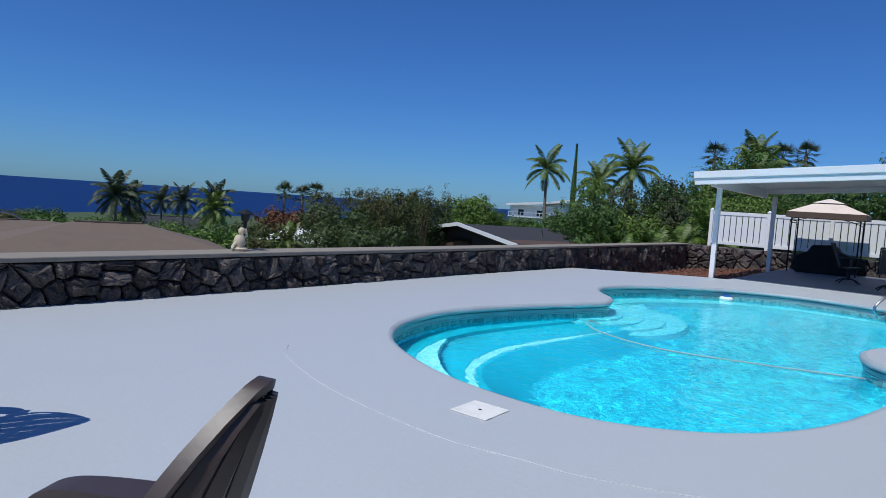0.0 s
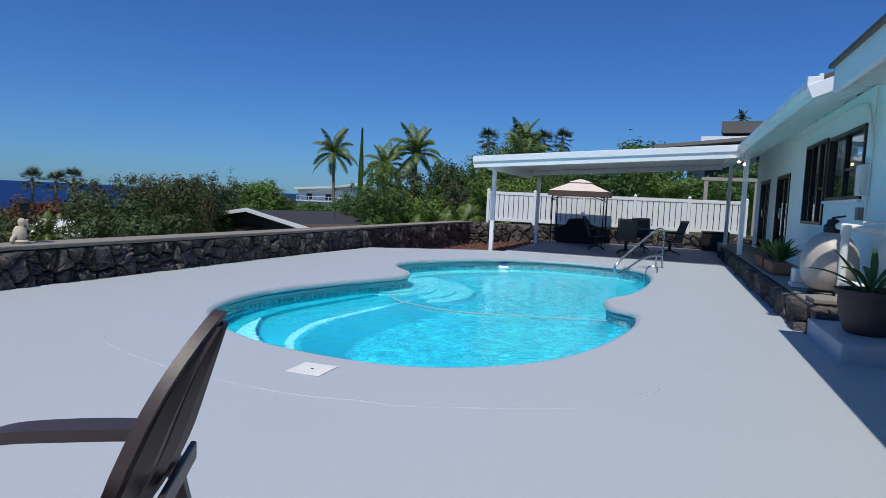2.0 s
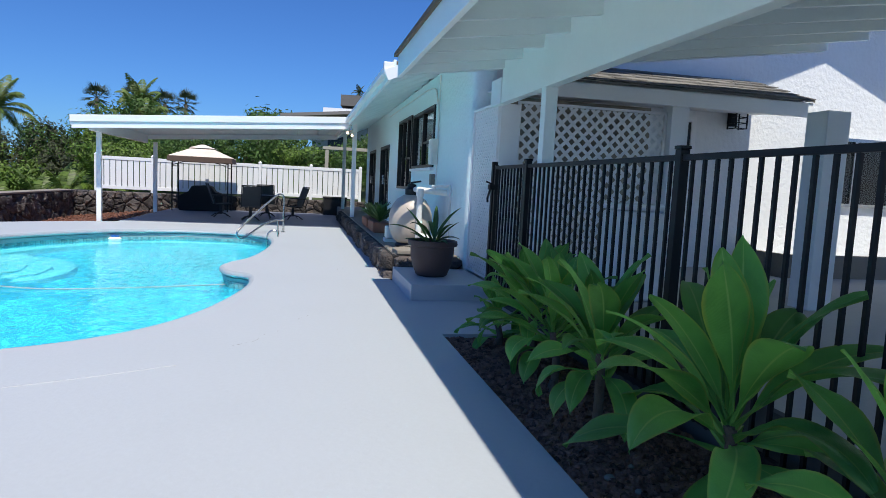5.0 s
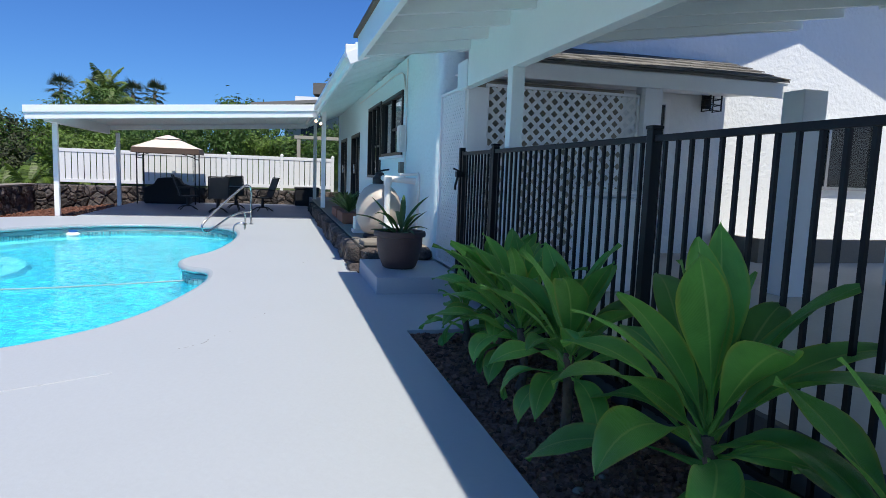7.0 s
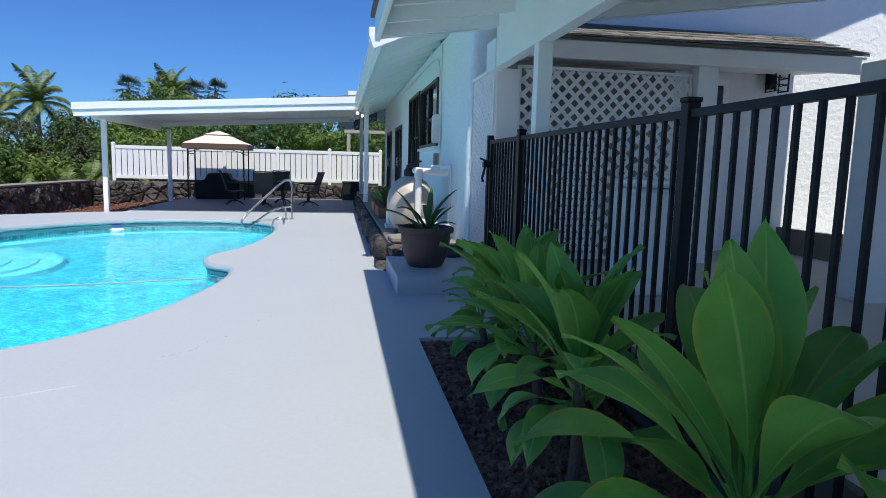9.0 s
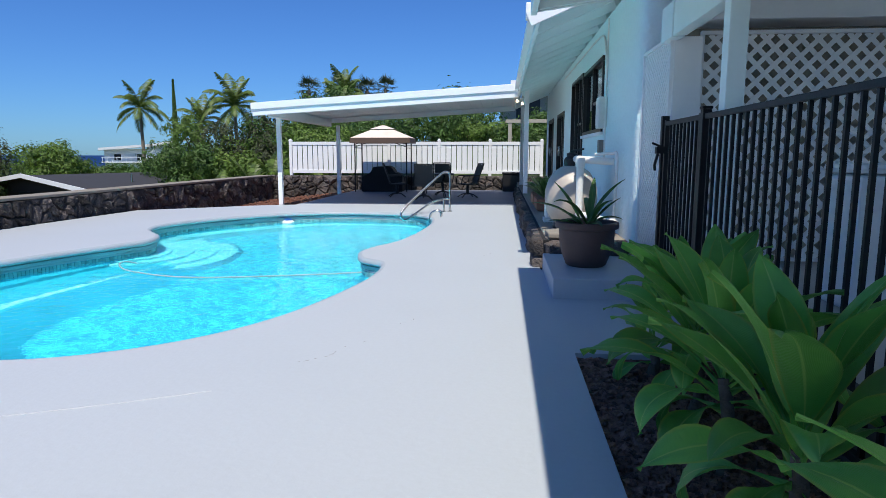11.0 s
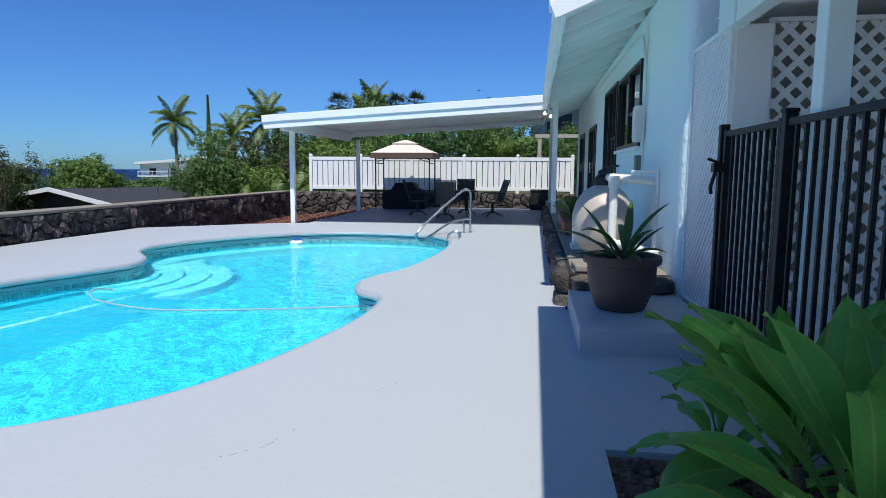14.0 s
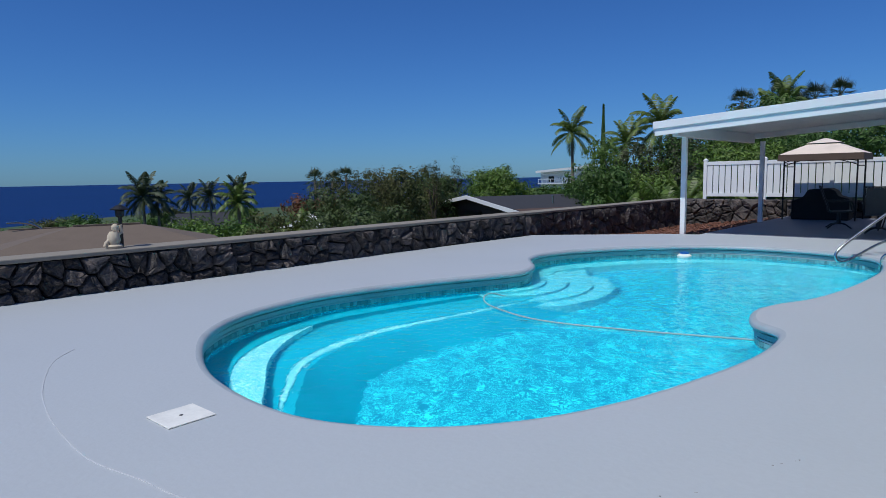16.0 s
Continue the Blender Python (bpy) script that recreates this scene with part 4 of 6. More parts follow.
# ---- white vinyl fence on the back wall ----
def vinyl_fence():
    f = thing("vinyl_fence", "white vinyl picket fence standing on the rock wall", "fence", pose(-7.35, 24.45, 0.5))
    n, bay = 5, 1.87
    cap = mesh_of("post_cap", G().lathe([(0.09, 0), (0.09, 0.02), (0.01, 0.07)], 4), VINYL)
    post = mesh_of("post", G().box(-0.055, -0.055, 0, 0.055, 0.055, 1.3), VINYL, 0.006)
    picket = mesh_of("picket", G().box(-0.085, -0.012, 0.22, 0.085, 0.012, 1.14), VINYL, 0.003)
    rail = mesh_of("rail", G().box(0.056, -0.03, 0, bay - 0.056, 0.03, 0.12), VINYL, 0.005)
    for i in range(n + 1):
        p = part("post", post, VINYL, f)
        p.location.x = i * bay
        c = part("post_cap", cap, VINYL, p)
        c.location.z = 1.3
        c.rotation_euler.z = radians(45)
    for i in range(n):
        for z in (0.1, 1.14):
            r = part("rail", rail, VINYL, f)
            r.location = (i * bay, 0, z)
        for k in range(9):
            p = part("picket", picket, VINYL, f)
            p.location.x = i * bay + 0.15 + k * (bay - 0.30) / 8
    return f


vinyl_fence()


# ---- black metal fence and gate ----
def picket_mesh():
    return mesh_of("picket", G().box(-0.0095, -0.0095, 0.09, 0.0095, 0.0095, 1.545), IRON)


def metal_fence():
    f = thing("metal_fence", "black metal picket fence behind the planting bed", "fence", pose(1.97, 0, 0))
    pk = picket_mesh()
    stops = [5.5, 2.9, 0.35, -2.2, -4.75]
    for y in stops:
        p = part("post", G().box(-0.03, y - 0.03, -0.2, 0.03, y + 0.03, 1.60), IRON, f, bevel=0.004)
        part("post_cap", G().box(-0.036, y - 0.036, 1.601, 0.036, y + 0.036, 1.622), IRON, p, bevel=0.006)
    for a, b in zip(stops, stops[1:]):
        for z in (0.1, 1.535):
            part("rail", G().box(-0.018, b + 0.03, z, 0.018, a - 0.03, z + 0.035), IRON, f, bevel=0.003)
        n = round((a - b) / 0.11)
        for k in range(1, n):
            p = part("picket", pk, IRON, f)
            p.location.y = b + k * (a - b) / n
    return f


def metal_gate():
    f = thing("metal_gate", "closed black metal picket gate with a latch", "gate", pose(1.97, 5.56, 0))
    pk = picket_mesh()
    for y in (0, 0.95):
        part("gate_stile", G().box(-0.02, y, 0.08, 0.02, y + 0.04, 1.58), IRON, f, bevel=0.003)
    for z in (0.1, 1.535):
        part("rail", G().box(-0.018, 0.04, z, 0.018, 0.95, z + 0.035), IRON, f)
    for k in range(1, 9):
        p = part("picket", pk, IRON, f)
        p.location.y = 0.04 + k * 0.91 / 9
    part("latch", G().box(-0.09, 0.93, 1.3, -0.02, 0.99, 1.36).tube([(-0.07, 0.96, 1.3), (-0.09, 0.98, 1.2), (-0.08, 1.0, 1.16)], 0.012, 6).tube([(-0.05, 0.95, 1.36), (-0.12, 0.97, 1.39)], 0.01, 6), IRON, f, "black gate latch with a padlock")
    return f


metal_fence()
metal_gate()
gp = tagged(part("gate_post", G().box(1.94, 6.585, -0.05, 2.0, 6.645, 1.62), IRON, bevel=0.005), "black square metal gate post", "post")


# ---- lattice screens ----
def lattice(name, label, m, width, height, step, slat):
    """A diagonal lattice in the plane (along x, up z)."""
    t = thing(name, label, "lattice screen", m)
    for side, depth in ((1, 0.0), (-1, 0.005)):
        c = -height if side > 0 else 0.0
        end = width if side > 0 else width + height
        while c < end:
            pts = []
            for z in (0.0, height):
                x = c + side * z
                pts.append((x, z))
            (xa, za), (xb, zb) = pts
            t0, t1 = 0.0, 1.0
            dx = xb - xa
            lo, hi = sorted(((0 - xa) / dx, (width - xa) / dx))
            t0, t1 = max(t0, lo), min(t1, hi)
            if t1 - t0 > 0.02:
                a = (xa + dx * t0, depth, za + (zb - za) * t0)
                b = (xa + dx * t1, depth, za + (zb - za) * t1)
                part("slat", G().beam(a, b, 0.0045, slat, up=(-side, 0, 1)), VINYL, t)
            c += step
    fr = G().box(-0.03, -0.02, -0.03, 0, 0.03, height + 0.03).box(width, -0.02, -0.03, width + 0.03, 0.03, height + 0.03)
    fr.box(0, -0.02, -0.03, width, 0.03, 0).box(0, -0.02, height, width, 0.03, height + 0.03)
    part("lattice_frame", fr, VINYL, t)
    return t


lattice("lattice_screen", "white diagonal lattice screen between porch columns", pose(2.34, 6.9, 0.36), 1.9, 1.98, 0.145, 0.042)
lattice("privacy_lattice", "fine-meshed white privacy lattice beside the gate", pose(2.05, 7.88, 0.24, 0, 0, -90), 1.05, 2.06, 0.085, 0.034)
# Added sheet; its tan colour stands for shade seen through the lattice.
setting("porch_inner_wall", G().box(2.3, 7.5, 0.3, 4.4, 7.56, 2.5), TAN, "tan backing sheet coloured for the shade behind the lattice", "wall")
bin_ = thing("white_bin", "plain white plastic storage bin behind the fence", "bin", pose(2.98, 5.2, 0.3))
part("bin_body", G().box(-0.22, -0.2, 0, 0.22, 0.25, 0.87), VINYL, bin_, bevel=0.04)
part("bin_lid", G().box(-0.235, -0.215, 0.875, 0.235, 0.265, 0.94), VINYL, bin_, bevel=0.03)


# ---- pool fittings ----
lid = thing("skimmer_lid", "square white plastic skimmer lid set in the deck", "lid", pose(-3.0, 4.06, 0.0, 0, 0, 1))
part("plate", G().box(-0.142, -0.145, 0.001, 0.142, 0.145, 0.009), LID, lid, bevel=0.003)
part("finger_hole", G().lathe([(0.012, 0.0092), (0.012, 0.0105)], 12), RUBBER, lid, "dark finger hole")

rail = thing("pool_handrail", "bent stainless steel pool handrail", "handrail", pose(-0.6, 15.3, 0))
top = spline([(0.0, 0.0, 0.0), (0.0, 0, 0.45), (0.0, 0, 0.80), (-0.06, -0.01, 0.90), (-0.2, -0.1, 0.85), (-0.65, -0.55, 0.42), (-0.92, -0.85, 0.13), (-0.98, -0.92, 0.0), (-0.92, -0.9, -0.1), (-0.8, -0.78, -0.06), (-0.45, -0.35, 0.19), (-0.2, -0.1, 0.28), (0.0, 0.0, 0.29)], 6, closed=False)
part("tube", G().tube(top, 0.024, 10), STEEL, rail, smooth=1.0)
part("brace", G().tube([(-0.13, -0.05, 0.29), (-0.13, -0.05, 0.0)], 0.022, 10), STEEL, rail, smooth=1.0)
for x, y in ((0, 0), (-0.13, -0.05)):
    part("flange", G().lathe([(0.05, 0.0), (0.05, 0.012), (0.026, 0.03)], 16, (x, y, 0)), STEEL, rail, smooth=0.6)
lad = thing("pool_grab_rail", "small stainless grab rail at the pool edge", "handrail", pose(-0.78, 14.0, 0))
for y in (0, 0.22):
    part("rail", G().tube(spline([(0.1, y, 0.0), (0.09, y, 0.1), (0.0, y, 0.13), (-0.1, y, 0.08), (-0.13, y, -0.05), (-0.13, y, -0.5)], 5, closed=False), 0.018, 8), STEEL, lad, smooth=1.0)

cleaner = thing("pool_cleaner_hose", "floating pale grey pool cleaner hose looped on the water", "hose", pose(0, 0, -0.209))
part("hose", G().tube(spline([(-4.5, 9.35, -0.05), (-4.6, 9.1, 0.03), (-4.45, 8.75, 0.03), (-4.1, 8.5, 0.005), (-3.3, 8.3, -0.012), (-2.3, 8.5, -0.015), (-1.14, 8.85, -0.01), (-0.98, 8.92, -0.03)], 8, closed=False), 0.0095, 8), HOSE, cleaner, smooth=1.0)
robot = thing("pool_cleaner", "blue and white suction pool cleaner under water", "pool cleaner", pose(-4.0, 8.9, -1.14))
part("body", G().lathe([(0.07, 0.01), (0.11, 0.04), (0.10, 0.10), (0.04, 0.15)], 18), RUBBER, robot, smooth=0.8)
flo = thing("chlorine_float", "small white and blue floating dispenser", "pool float", pose(-4.15, 14.6, -0.25))
part("float_body", G().lathe([(0.05, -0.05), (0.13, 0.0), (0.14, 0.05), (0.09, 0.09)], 20), LID, flo, smooth=0.8)
part("float_cap", G().lathe([(0.085, 0.091), (0.085, 0.12), (0.02, 0.13)], 16), surf("blue_plastic", (0.03, 0.15, 0.5), 0.4), flo, "blue cap", smooth=0.8)


# ---- plants ----
def blade(length, width, lift, arch, rows=15, cols=5, fold=0.25, stalk=0.2, sway=0.0, wave=0.0, peak=1.15, flop=0.0):
    """A leaf that leaves the origin along +y at lift degrees and bends down by arch degrees."""
    vs, p, a = [], Vector((0, 0, 0)), radians(lift)
    for i in range(rows):
        t = i / (rows - 1)
        if t < stalk:
            w = 0.07
        else:
            u = (t - stalk) / (1 - stalk)
            w = max(0.03, math.sin(math.pi * min(1, u ** peak)) ** 0.78 + 0.06 * (1 - u))
        for j in range(cols):
            s = (j / (cols - 1) - 0.5) * 2
            ripple = wave * math.sin(9 * t + 2 * s) * abs(s)
            vs.append((p.x + s * w * width / 2, p.y - math.sin(a) * (abs(s) * fold * w * width / 2 + ripple), p.z + math.cos(a) * (abs(s) * fold * w * width / 2 + ripple)))
        step = length / (rows - 1)
        p = p + Vector((math.sin(sway * t) * step, math.cos(a) * step, math.sin(a) * step))
        a -= radians(arch) / (rows - 1) * (0.3 + 1.4 * t) + (radians(flop) / (rows - 1) * 3.3 if t > 0.68 else 0)
    g = G()
    g.uv = [(j / (cols - 1), i / (rows - 1)) for i in range(rows) for j in range(cols)]
    return g.add(vs, [(i * cols + j, i * cols + j + 1, (i + 1) * cols + j + 1, (i + 1) * cols + j) for i in range(rows - 1) for j in range(cols - 1)])


def leaf_mesh(*a, material=None, **k):
    g = blade(*a, **k)
    me = mesh_of("leaf", g, material or TILEAF, smooth=2.5)
    layer = me.uv_layers.new(name="blade")
    for loop in me.loops:
        layer.data[loop.index].uv = g.uv[loop.vertex_index]
    return me


def ti_plant(x, y, crown, size, count, label, seed, tilt=0.0):
    r = random.Random(seed)
    t = thing("ti_plant", label, "plant", pose(x, y, -0.05), group="plants in the bed")
    c = Vector((tilt, 0.05, crown + 0.05))
    part("stem", G().tube(spline([(0, 0, 0), (0.02, 0.01, crown * 0.5), c], 5, closed=False), 0.028, 8), BARK, t, "ringed brown stem", smooth=1.0)
    part("stem_base", G().lathe([(0.05, 0), (0.035, 0.04), (0.022, 0.09)], 10), BARK, t, smooth=1.0)
    for i in range(count):
        u = i / (count - 1)
        lift = 88 - 78 * u ** 1.05 + r.uniform(-8, 8)
        arch = 10 + 88 * u ** 1.2 + r.uniform(-12, 30)
        L = size * (0.88 + 0.24 * math.sin(math.pi * (0.1 + 0.8 * u))) * r.uniform(0.84, 1.1)
        me = leaf_mesh(L, L * r.uniform(0.205, 0.265), lift, arch, rows=19, cols=7, fold=0.38 - 0.30 * u, stalk=0.17, sway=r.uniform(-0.45, 0.45), wave=0.006 + 0.016 * r.random(), peak=r.uniform(1.1, 1.5), flop=r.choice((0, 0, 15, 45, 75)) * u)
        o = part("leaf", me, TILEAF, t)
        o.location = c + Vector((0, 0, 0.06 - 0.2 * u))
        o.rotation_euler = (r.uniform(-0.1, 0.1), r.uniform(-0.22, 0.22), radians(i * 137.5 + r.uniform(-22, 22)))
    return t


ti_plant(1.52, 1.66, 0.42, 0.70, 28, "large bright green ti plant with broad arching leaves", 11)
ti_plant(1.50, 0.78, 0.38, 0.56, 20, "broad-leaved green ti plant beside the fence", 12)
ti_plant(1.42, 2.66, 0.44, 0.54, 28, "green ti plant on a bare bent trunk", 13, 0.03)
ti_plant(1.52, 3.5, 0.36, 0.58, 30, "leafy dark green ti plant in the mulch bed", 14)
ti_plant(1.58, 4.1, 0.36, 0.58, 28, "leafy green ti plant beside the fence", 15)
ti_plant(1.50, 4.68, 0.16, 0.40, 16, "small young ti plant at the corner of the bed", 16)


def potted():
    t = thing("plant_pot", "large dark brown clay pot with a rolled rim on the step", "plant pot", pose(1.43, 7.32, 0.186))
    part("pot_body", G().lathe([(0.19, 0.0), (0.215, 0.015), (0.265, 0.12), (0.295, 0.24), (0.30, 0.33), (0.298, 0.345), (0.335, 0.352), (0.342, 0.375), (0.335, 0.405), (0.31, 0.412), (0.29, 0.40), (0.28, 0.36)], 40), POT, t, smooth=0.7)
    t.scale = (0.92, 0.92, 1.09)
    part("potting_soil", G().lathe([(0.277, 0.34), (0.277, 0.362), (0.01, 0.372)], 24), SOIL, t)
    o = thing("potted_plant", "strappy-leaved plant growing in the pot", "plant", pose(1.43, 7.32, 0.565))
    r = random.Random(5)
    for i in range(15):
        L = r.uniform(0.4, 0.68)
        me = leaf_mesh(L, 0.068, r.uniform(8, 62), r.uniform(10, 70), fold=0.5, stalk=0.03, material=BLACKSTRAP)
        b = part("leaf", me, TILEAF, o)
        b.rotation_euler.z = radians(i * 137.5)
        b.location = (0.03 * math.cos(i), 0.03 * math.sin(i), 0)


potted()


def trough(y, n, seed):
    t = thing("planter_box", "long terracotta planter trough on the ledge", "planter", pose(1.32, y, 0.336))
    g = G().box(-0.13, -0.5, 0, 0.13, 0.5, 0.02)
    part("trough", g.box(-0.15, -0.52, 0.02, 0.15, 0.52, 0.2), TERRA, t, bevel=0.012)
    part("potting_soil", G().box(-0.13, -0.5, 0.2, 0.13, 0.5, 0.21), SOIL, t)
    r = random.Random(seed)
    for k in range(n):
        p = thing("agave_plant", "spreading green succulent in the planter trough", "plant", pose(1.32 + r.uniform(-0.03, 0.08), y - 0.35 + 0.7 * k / max(1, n - 1), 0.54), group="plants on the ledge")
        for i in range(16):
            L = r.uniform(0.3, 0.46)
            b = part("leaf", leaf_mesh(L, L * 0.24, r.uniform(25, 82), r.uniform(10, 60), stalk=0.05, fold=0.3, material=AGAVE), AGAVE, p)
            b.rotation_euler.z = radians(i * 137.5)


trough(12.3, 3, 3)
trough(13.6, 3, 4)

# ---- pool filter and pipes ----
tank = thing("sand_filter", "tan egg-shaped pool sand filter on the ledge", "pool filter", pose(1.48, 9.35, 0.336) @ Matrix.Diagonal((0.93, 0.93, 1, 1)))
part("base", G().lathe([(0.24, 0), (0.25, 0.03), (0.22, 0.07)], 24), RUBBER, tank, smooth=0.6)
part("vessel", G().lathe([(0.20, 0.06), (0.28, 0.12), (0.34, 0.24), (0.365, 0.38), (0.36, 0.5), (0.32, 0.63), (0.24, 0.74), (0.14, 0.80), (0.08, 0.82)], 40), TANK, tank, smooth=1.0)
part("valve", G().lathe([(0.1, 0.80), (0.11, 0.83), (0.11, 0.9), (0.075, 0.93), (0.075, 0.97), (0.03, 0.99)], 20), RUBBER, tank, "black multiport valve", smooth=0.6)
part("valve_handle", G().beam((-0.02, -0.05, 1.0), (0.17, 0.12, 1.03), 0.03, 0.025), RUBBER, tank, bevel=0.005)
pipes = thing("pool_pipes", "white plastic filter pipes against the house wall", "pipe", pose(-0.03, 0, 0.336))
part("pipe", G().tube([(1.55, 9.2, 0.9), (1.55, 9.0, 0.9), (1.97, 8.9, 0.87)], 0.045, 14), PIPE, pipes, smooth=0.8)
part("pipe", G().tube([(1.57, 8.95, 0.87), (1.57, 8.95, 0.0)], 0.045, 14), PIPE, pipes, smooth=0.8)
part("pipe", G().tube(spline([(1.75, 8.95, 0.96), (1.92, 8.75, 0.97), (1.95, 8.6, 0.94), (1.95, 8.6, 0.5), (1.93, 8.6, 0.1), (1.93, 8.6, 0.0)], 5, closed=False), 0.018, 10), PIPE, pipes, smooth=0.8)
part("pipe", G().tube([(1.57, 8.92, 0.22), (1.95, 8.55, 0.16)], 0.04, 14), PIPE, pipes, smooth=0.8)
part("elbow", G().lathe([(0.058, -0.06), (0.06, 0.06)], 16, (1.57, 8.95, 0.86)), PIPE, pipes, smooth=0.5)
part("coupling", G().lathe([(0.055, 0), (0.055, 0.1)], 16, (1.93, 8.56, 0.08)), PIPE, pipes, smooth=0.5)
pump = thing("pool_pump", "small off-white pump housing beside the filter", "pump", pose(1.3, 10.15, 0.336))
part("housing", G().box(-0.1, -0.13, 0.06, 0.1, 0.13, 0.26), PIPE, pump, bevel=0.02)
part("stand", G().box(-0.12, -0.15, 0, 0.12, 0.15, 0.055), PIPE, pump, bevel=0.006)
rock = part("boulder", G().lathe([(0.09, 0), (0.13, 0.04), (0.12, 0.11), (0.06, 0.15)], 9), ROCK, smooth=0.6)
rock.matrix_world = pose(1.85, 8.03, 0.186) @ Matrix.Diagonal((1.3, 1, 1, 1))
tagged(rock, "dark lava rock resting on the step", "rock")
slabrock = tagged(part("flat_stone", G().prism([(1.12, 8.2), (1.55, 8.18), (1.6, 8.55), (1.3, 8.75), (1.1, 8.6)], 0.337, 0.40), CAP, bevel=0.015), "flat tan paving stone on the ledge", "stone")

ebox = thing("meter_box", "white electrical box on the house wall", "electrical box", pose(2.0, 10.1, 1.66))
part("case", G().box(-0.11, -0.15, 0, -0.001, 0.15, 0.42), PIPE, ebox, bevel=0.008)
part("door_panel", G().box(-0.118, -0.12, 0.04, -0.111, 0.12, 0.38), PIPE, ebox)
sbox = thing("switch_box", "small grey switch box on the house wall", "electrical box", pose(2.0, 10.2, 1.32))
part("case", G().box(-0.07, -0.08, 0, -0.001, 0.08, 0.18), CAP, sbox, bevel=0.006)

flood = thing("flood_light", "pair of lit flood bulbs under the eave", "lamp", pose(1.0, 16.1, 2.5))
part("mount", G().lathe([(0.05, 0.1), (0.05, 0.14)], 12).tube([(0, 0, 0.22), (0, 0, 0.1), (-0.08, -0.05, 0.0)], 0.015, 6), STEEL, flood)
for dx in (-0.1, 0.02):
    part("bulb", G().lathe([(0.015, 0.03), (0.03, 0.0), (0.033, -0.025), (0.012, -0.04)], 12, (dx, -0.06, -0.02 - dx * 0.5)), BULB, flood, "glowing warm bulb", smooth=1.0)


# ---- garden chairs ----
def slat_chair():
    """Faces +y, base at the origin."""
    t = thing("garden_chair", "brown moulded plastic slatted garden chair on the deck", "chair", group="garden chairs")
    def shell(a, k):
        """A point of the curved back: a across (-1 to 1), k upwards (0 to 1)."""
        w = 0.245 * (1 - 0.86 * max(0.0, (k - 0.42) / 0.58) ** 2.3) * (0.76 + 0.24 * min(1, k / 0.5))
        return Vector((a * w, -0.24 - 0.20 * k + 0.13 * max(0.0, 1 - k / 0.6) ** 2 + 0.085 * a * a * w / 0.245, 0.31 + 0.68 * k))

    steps = [i / 14 for i in range(15)]
    for i in range(5):
        a0, a1 = -0.93 + i * 0.372 + 0.022, -0.93 + (i + 1) * 0.372 - 0.022
        g, vs = G(), []
        for k in steps:
            h = 0.02 + 0.955 * k
            mid = shell((a0 + a1) / 2, h) - Vector((0, 0.012, 0))
            for p, back in ((shell(a0, h), 0.0), (mid + Vector((0, 0.006, 0)), 0.0), (shell(a1, h), 0.0), (shell(a1, h), 0.014), (mid, 0.016), (shell(a0, h), 0.014)):
                vs.append(p - Vector((0, back, 0)))
        g.add(vs, [(q * 6 + j, q * 6 + (j + 1) % 6, q * 6 + 6 + (j + 1) % 6, q * 6 + 6 + j) for q in range(14) for j in range(6)] + [tuple(range(6)), tuple(range(89, 83, -1))])
        part("back_slat", g, BROWNPLASTIC, t, smooth=0.6)
    rim = [shell(-1, k) for k in steps] + [shell(a / 3, 1.0) + Vector((0, 0, 0.012 * (1 - (a / 3) ** 2))) for a in (-2, -1, 0, 1, 2)] + [shell(1, k) for k in reversed(steps)]
    g = G()
    vs = []
    for q, p in enumerate(rim):
        d = (rim[min(q + 1, len(rim) - 1)] - rim[max(q - 1, 0)]).normalized()
        out = Vector((0, 1, 0)).cross(d).normalized() * -1
        vs += [p + out * 0.011 + Vector((0, 0.016, 0)), p - out * 0.013 + Vector((0, 0.016, 0)), p - out * 0.010 - Vector((0, 0.018, 0)), p + out * 0.008 - Vector((0, 0.018, 0))]
    k = len(rim)
    g.add(vs, [(a * 4 + j, a * 4 + (j + 1) % 4, a * 4 + 4 + (j + 1) % 4, a * 4 + 4 + j) for a in range(k - 1) for j in range(4)] + [(0, 1, 2, 3), tuple(4 * k - 1 - j for j in range(4))])
    part("back_frame", g, BROWNPLASTIC, t, smooth=0.7)
    part("back_rail", G().box(-0.20, -0.345, 0.50, 0.20, -0.325, 0.56), BROWNPLASTIC, t, bevel=0.006)
    for i in range(6):
        y = -0.17 + i * 0.08
        part("seat_slat", G().box(-0.25, y, 0.29 + 0.006 * i, 0.25, y + 0.07, 0.315 + 0.006 * i), BROWNPLASTIC, t, bevel=0.006)
    for s in (-1, 1):
        arm = [(s * 0.275, -0.235, 0.545), (s * 0.315, -0.15, 0.56), (s * 0.32, 0.1, 0.56), (s * 0.31, 0.27, 0.55), (s * 0.30, 0.34, 0.50), (s * 0.295, 0.355, 0.40)]
        g = G()
        vs = []
        for p in spline(arm, 5, closed=False):
            w = 0.034 + 0.022 * math.sin(math.pi * min(1, max(0, (p.y + 0.34) / 0.70)))
            vs += [p + Vector((-w, 0, 0.012)), p + Vector((w, 0, 0.012)), p + Vector((w + 0.004, 0, -0.026)), p + Vector((-w - 0.004, 0, -0.026))]
        k = len(vs) // 4
        g.add(vs, [(a * 4 + j, a * 4 + (j + 1) % 4, a * 4 + 4 + (j + 1) % 4, a * 4 + 4 + j) for a in range(k - 1) for j in range(4)] + [(0, 1, 2, 3), tuple(4 * k - 1 - j for j in range(4))])
        part("armrest", g, BROWNPLASTIC, t, smooth=0.6)
        part("leg", G().beam((s * 0.295, 0.34, 0.50), (s * 0.30, 0.37, 0.0), 0.05, 0.045), BROWNPLASTIC, t, bevel=0.006)
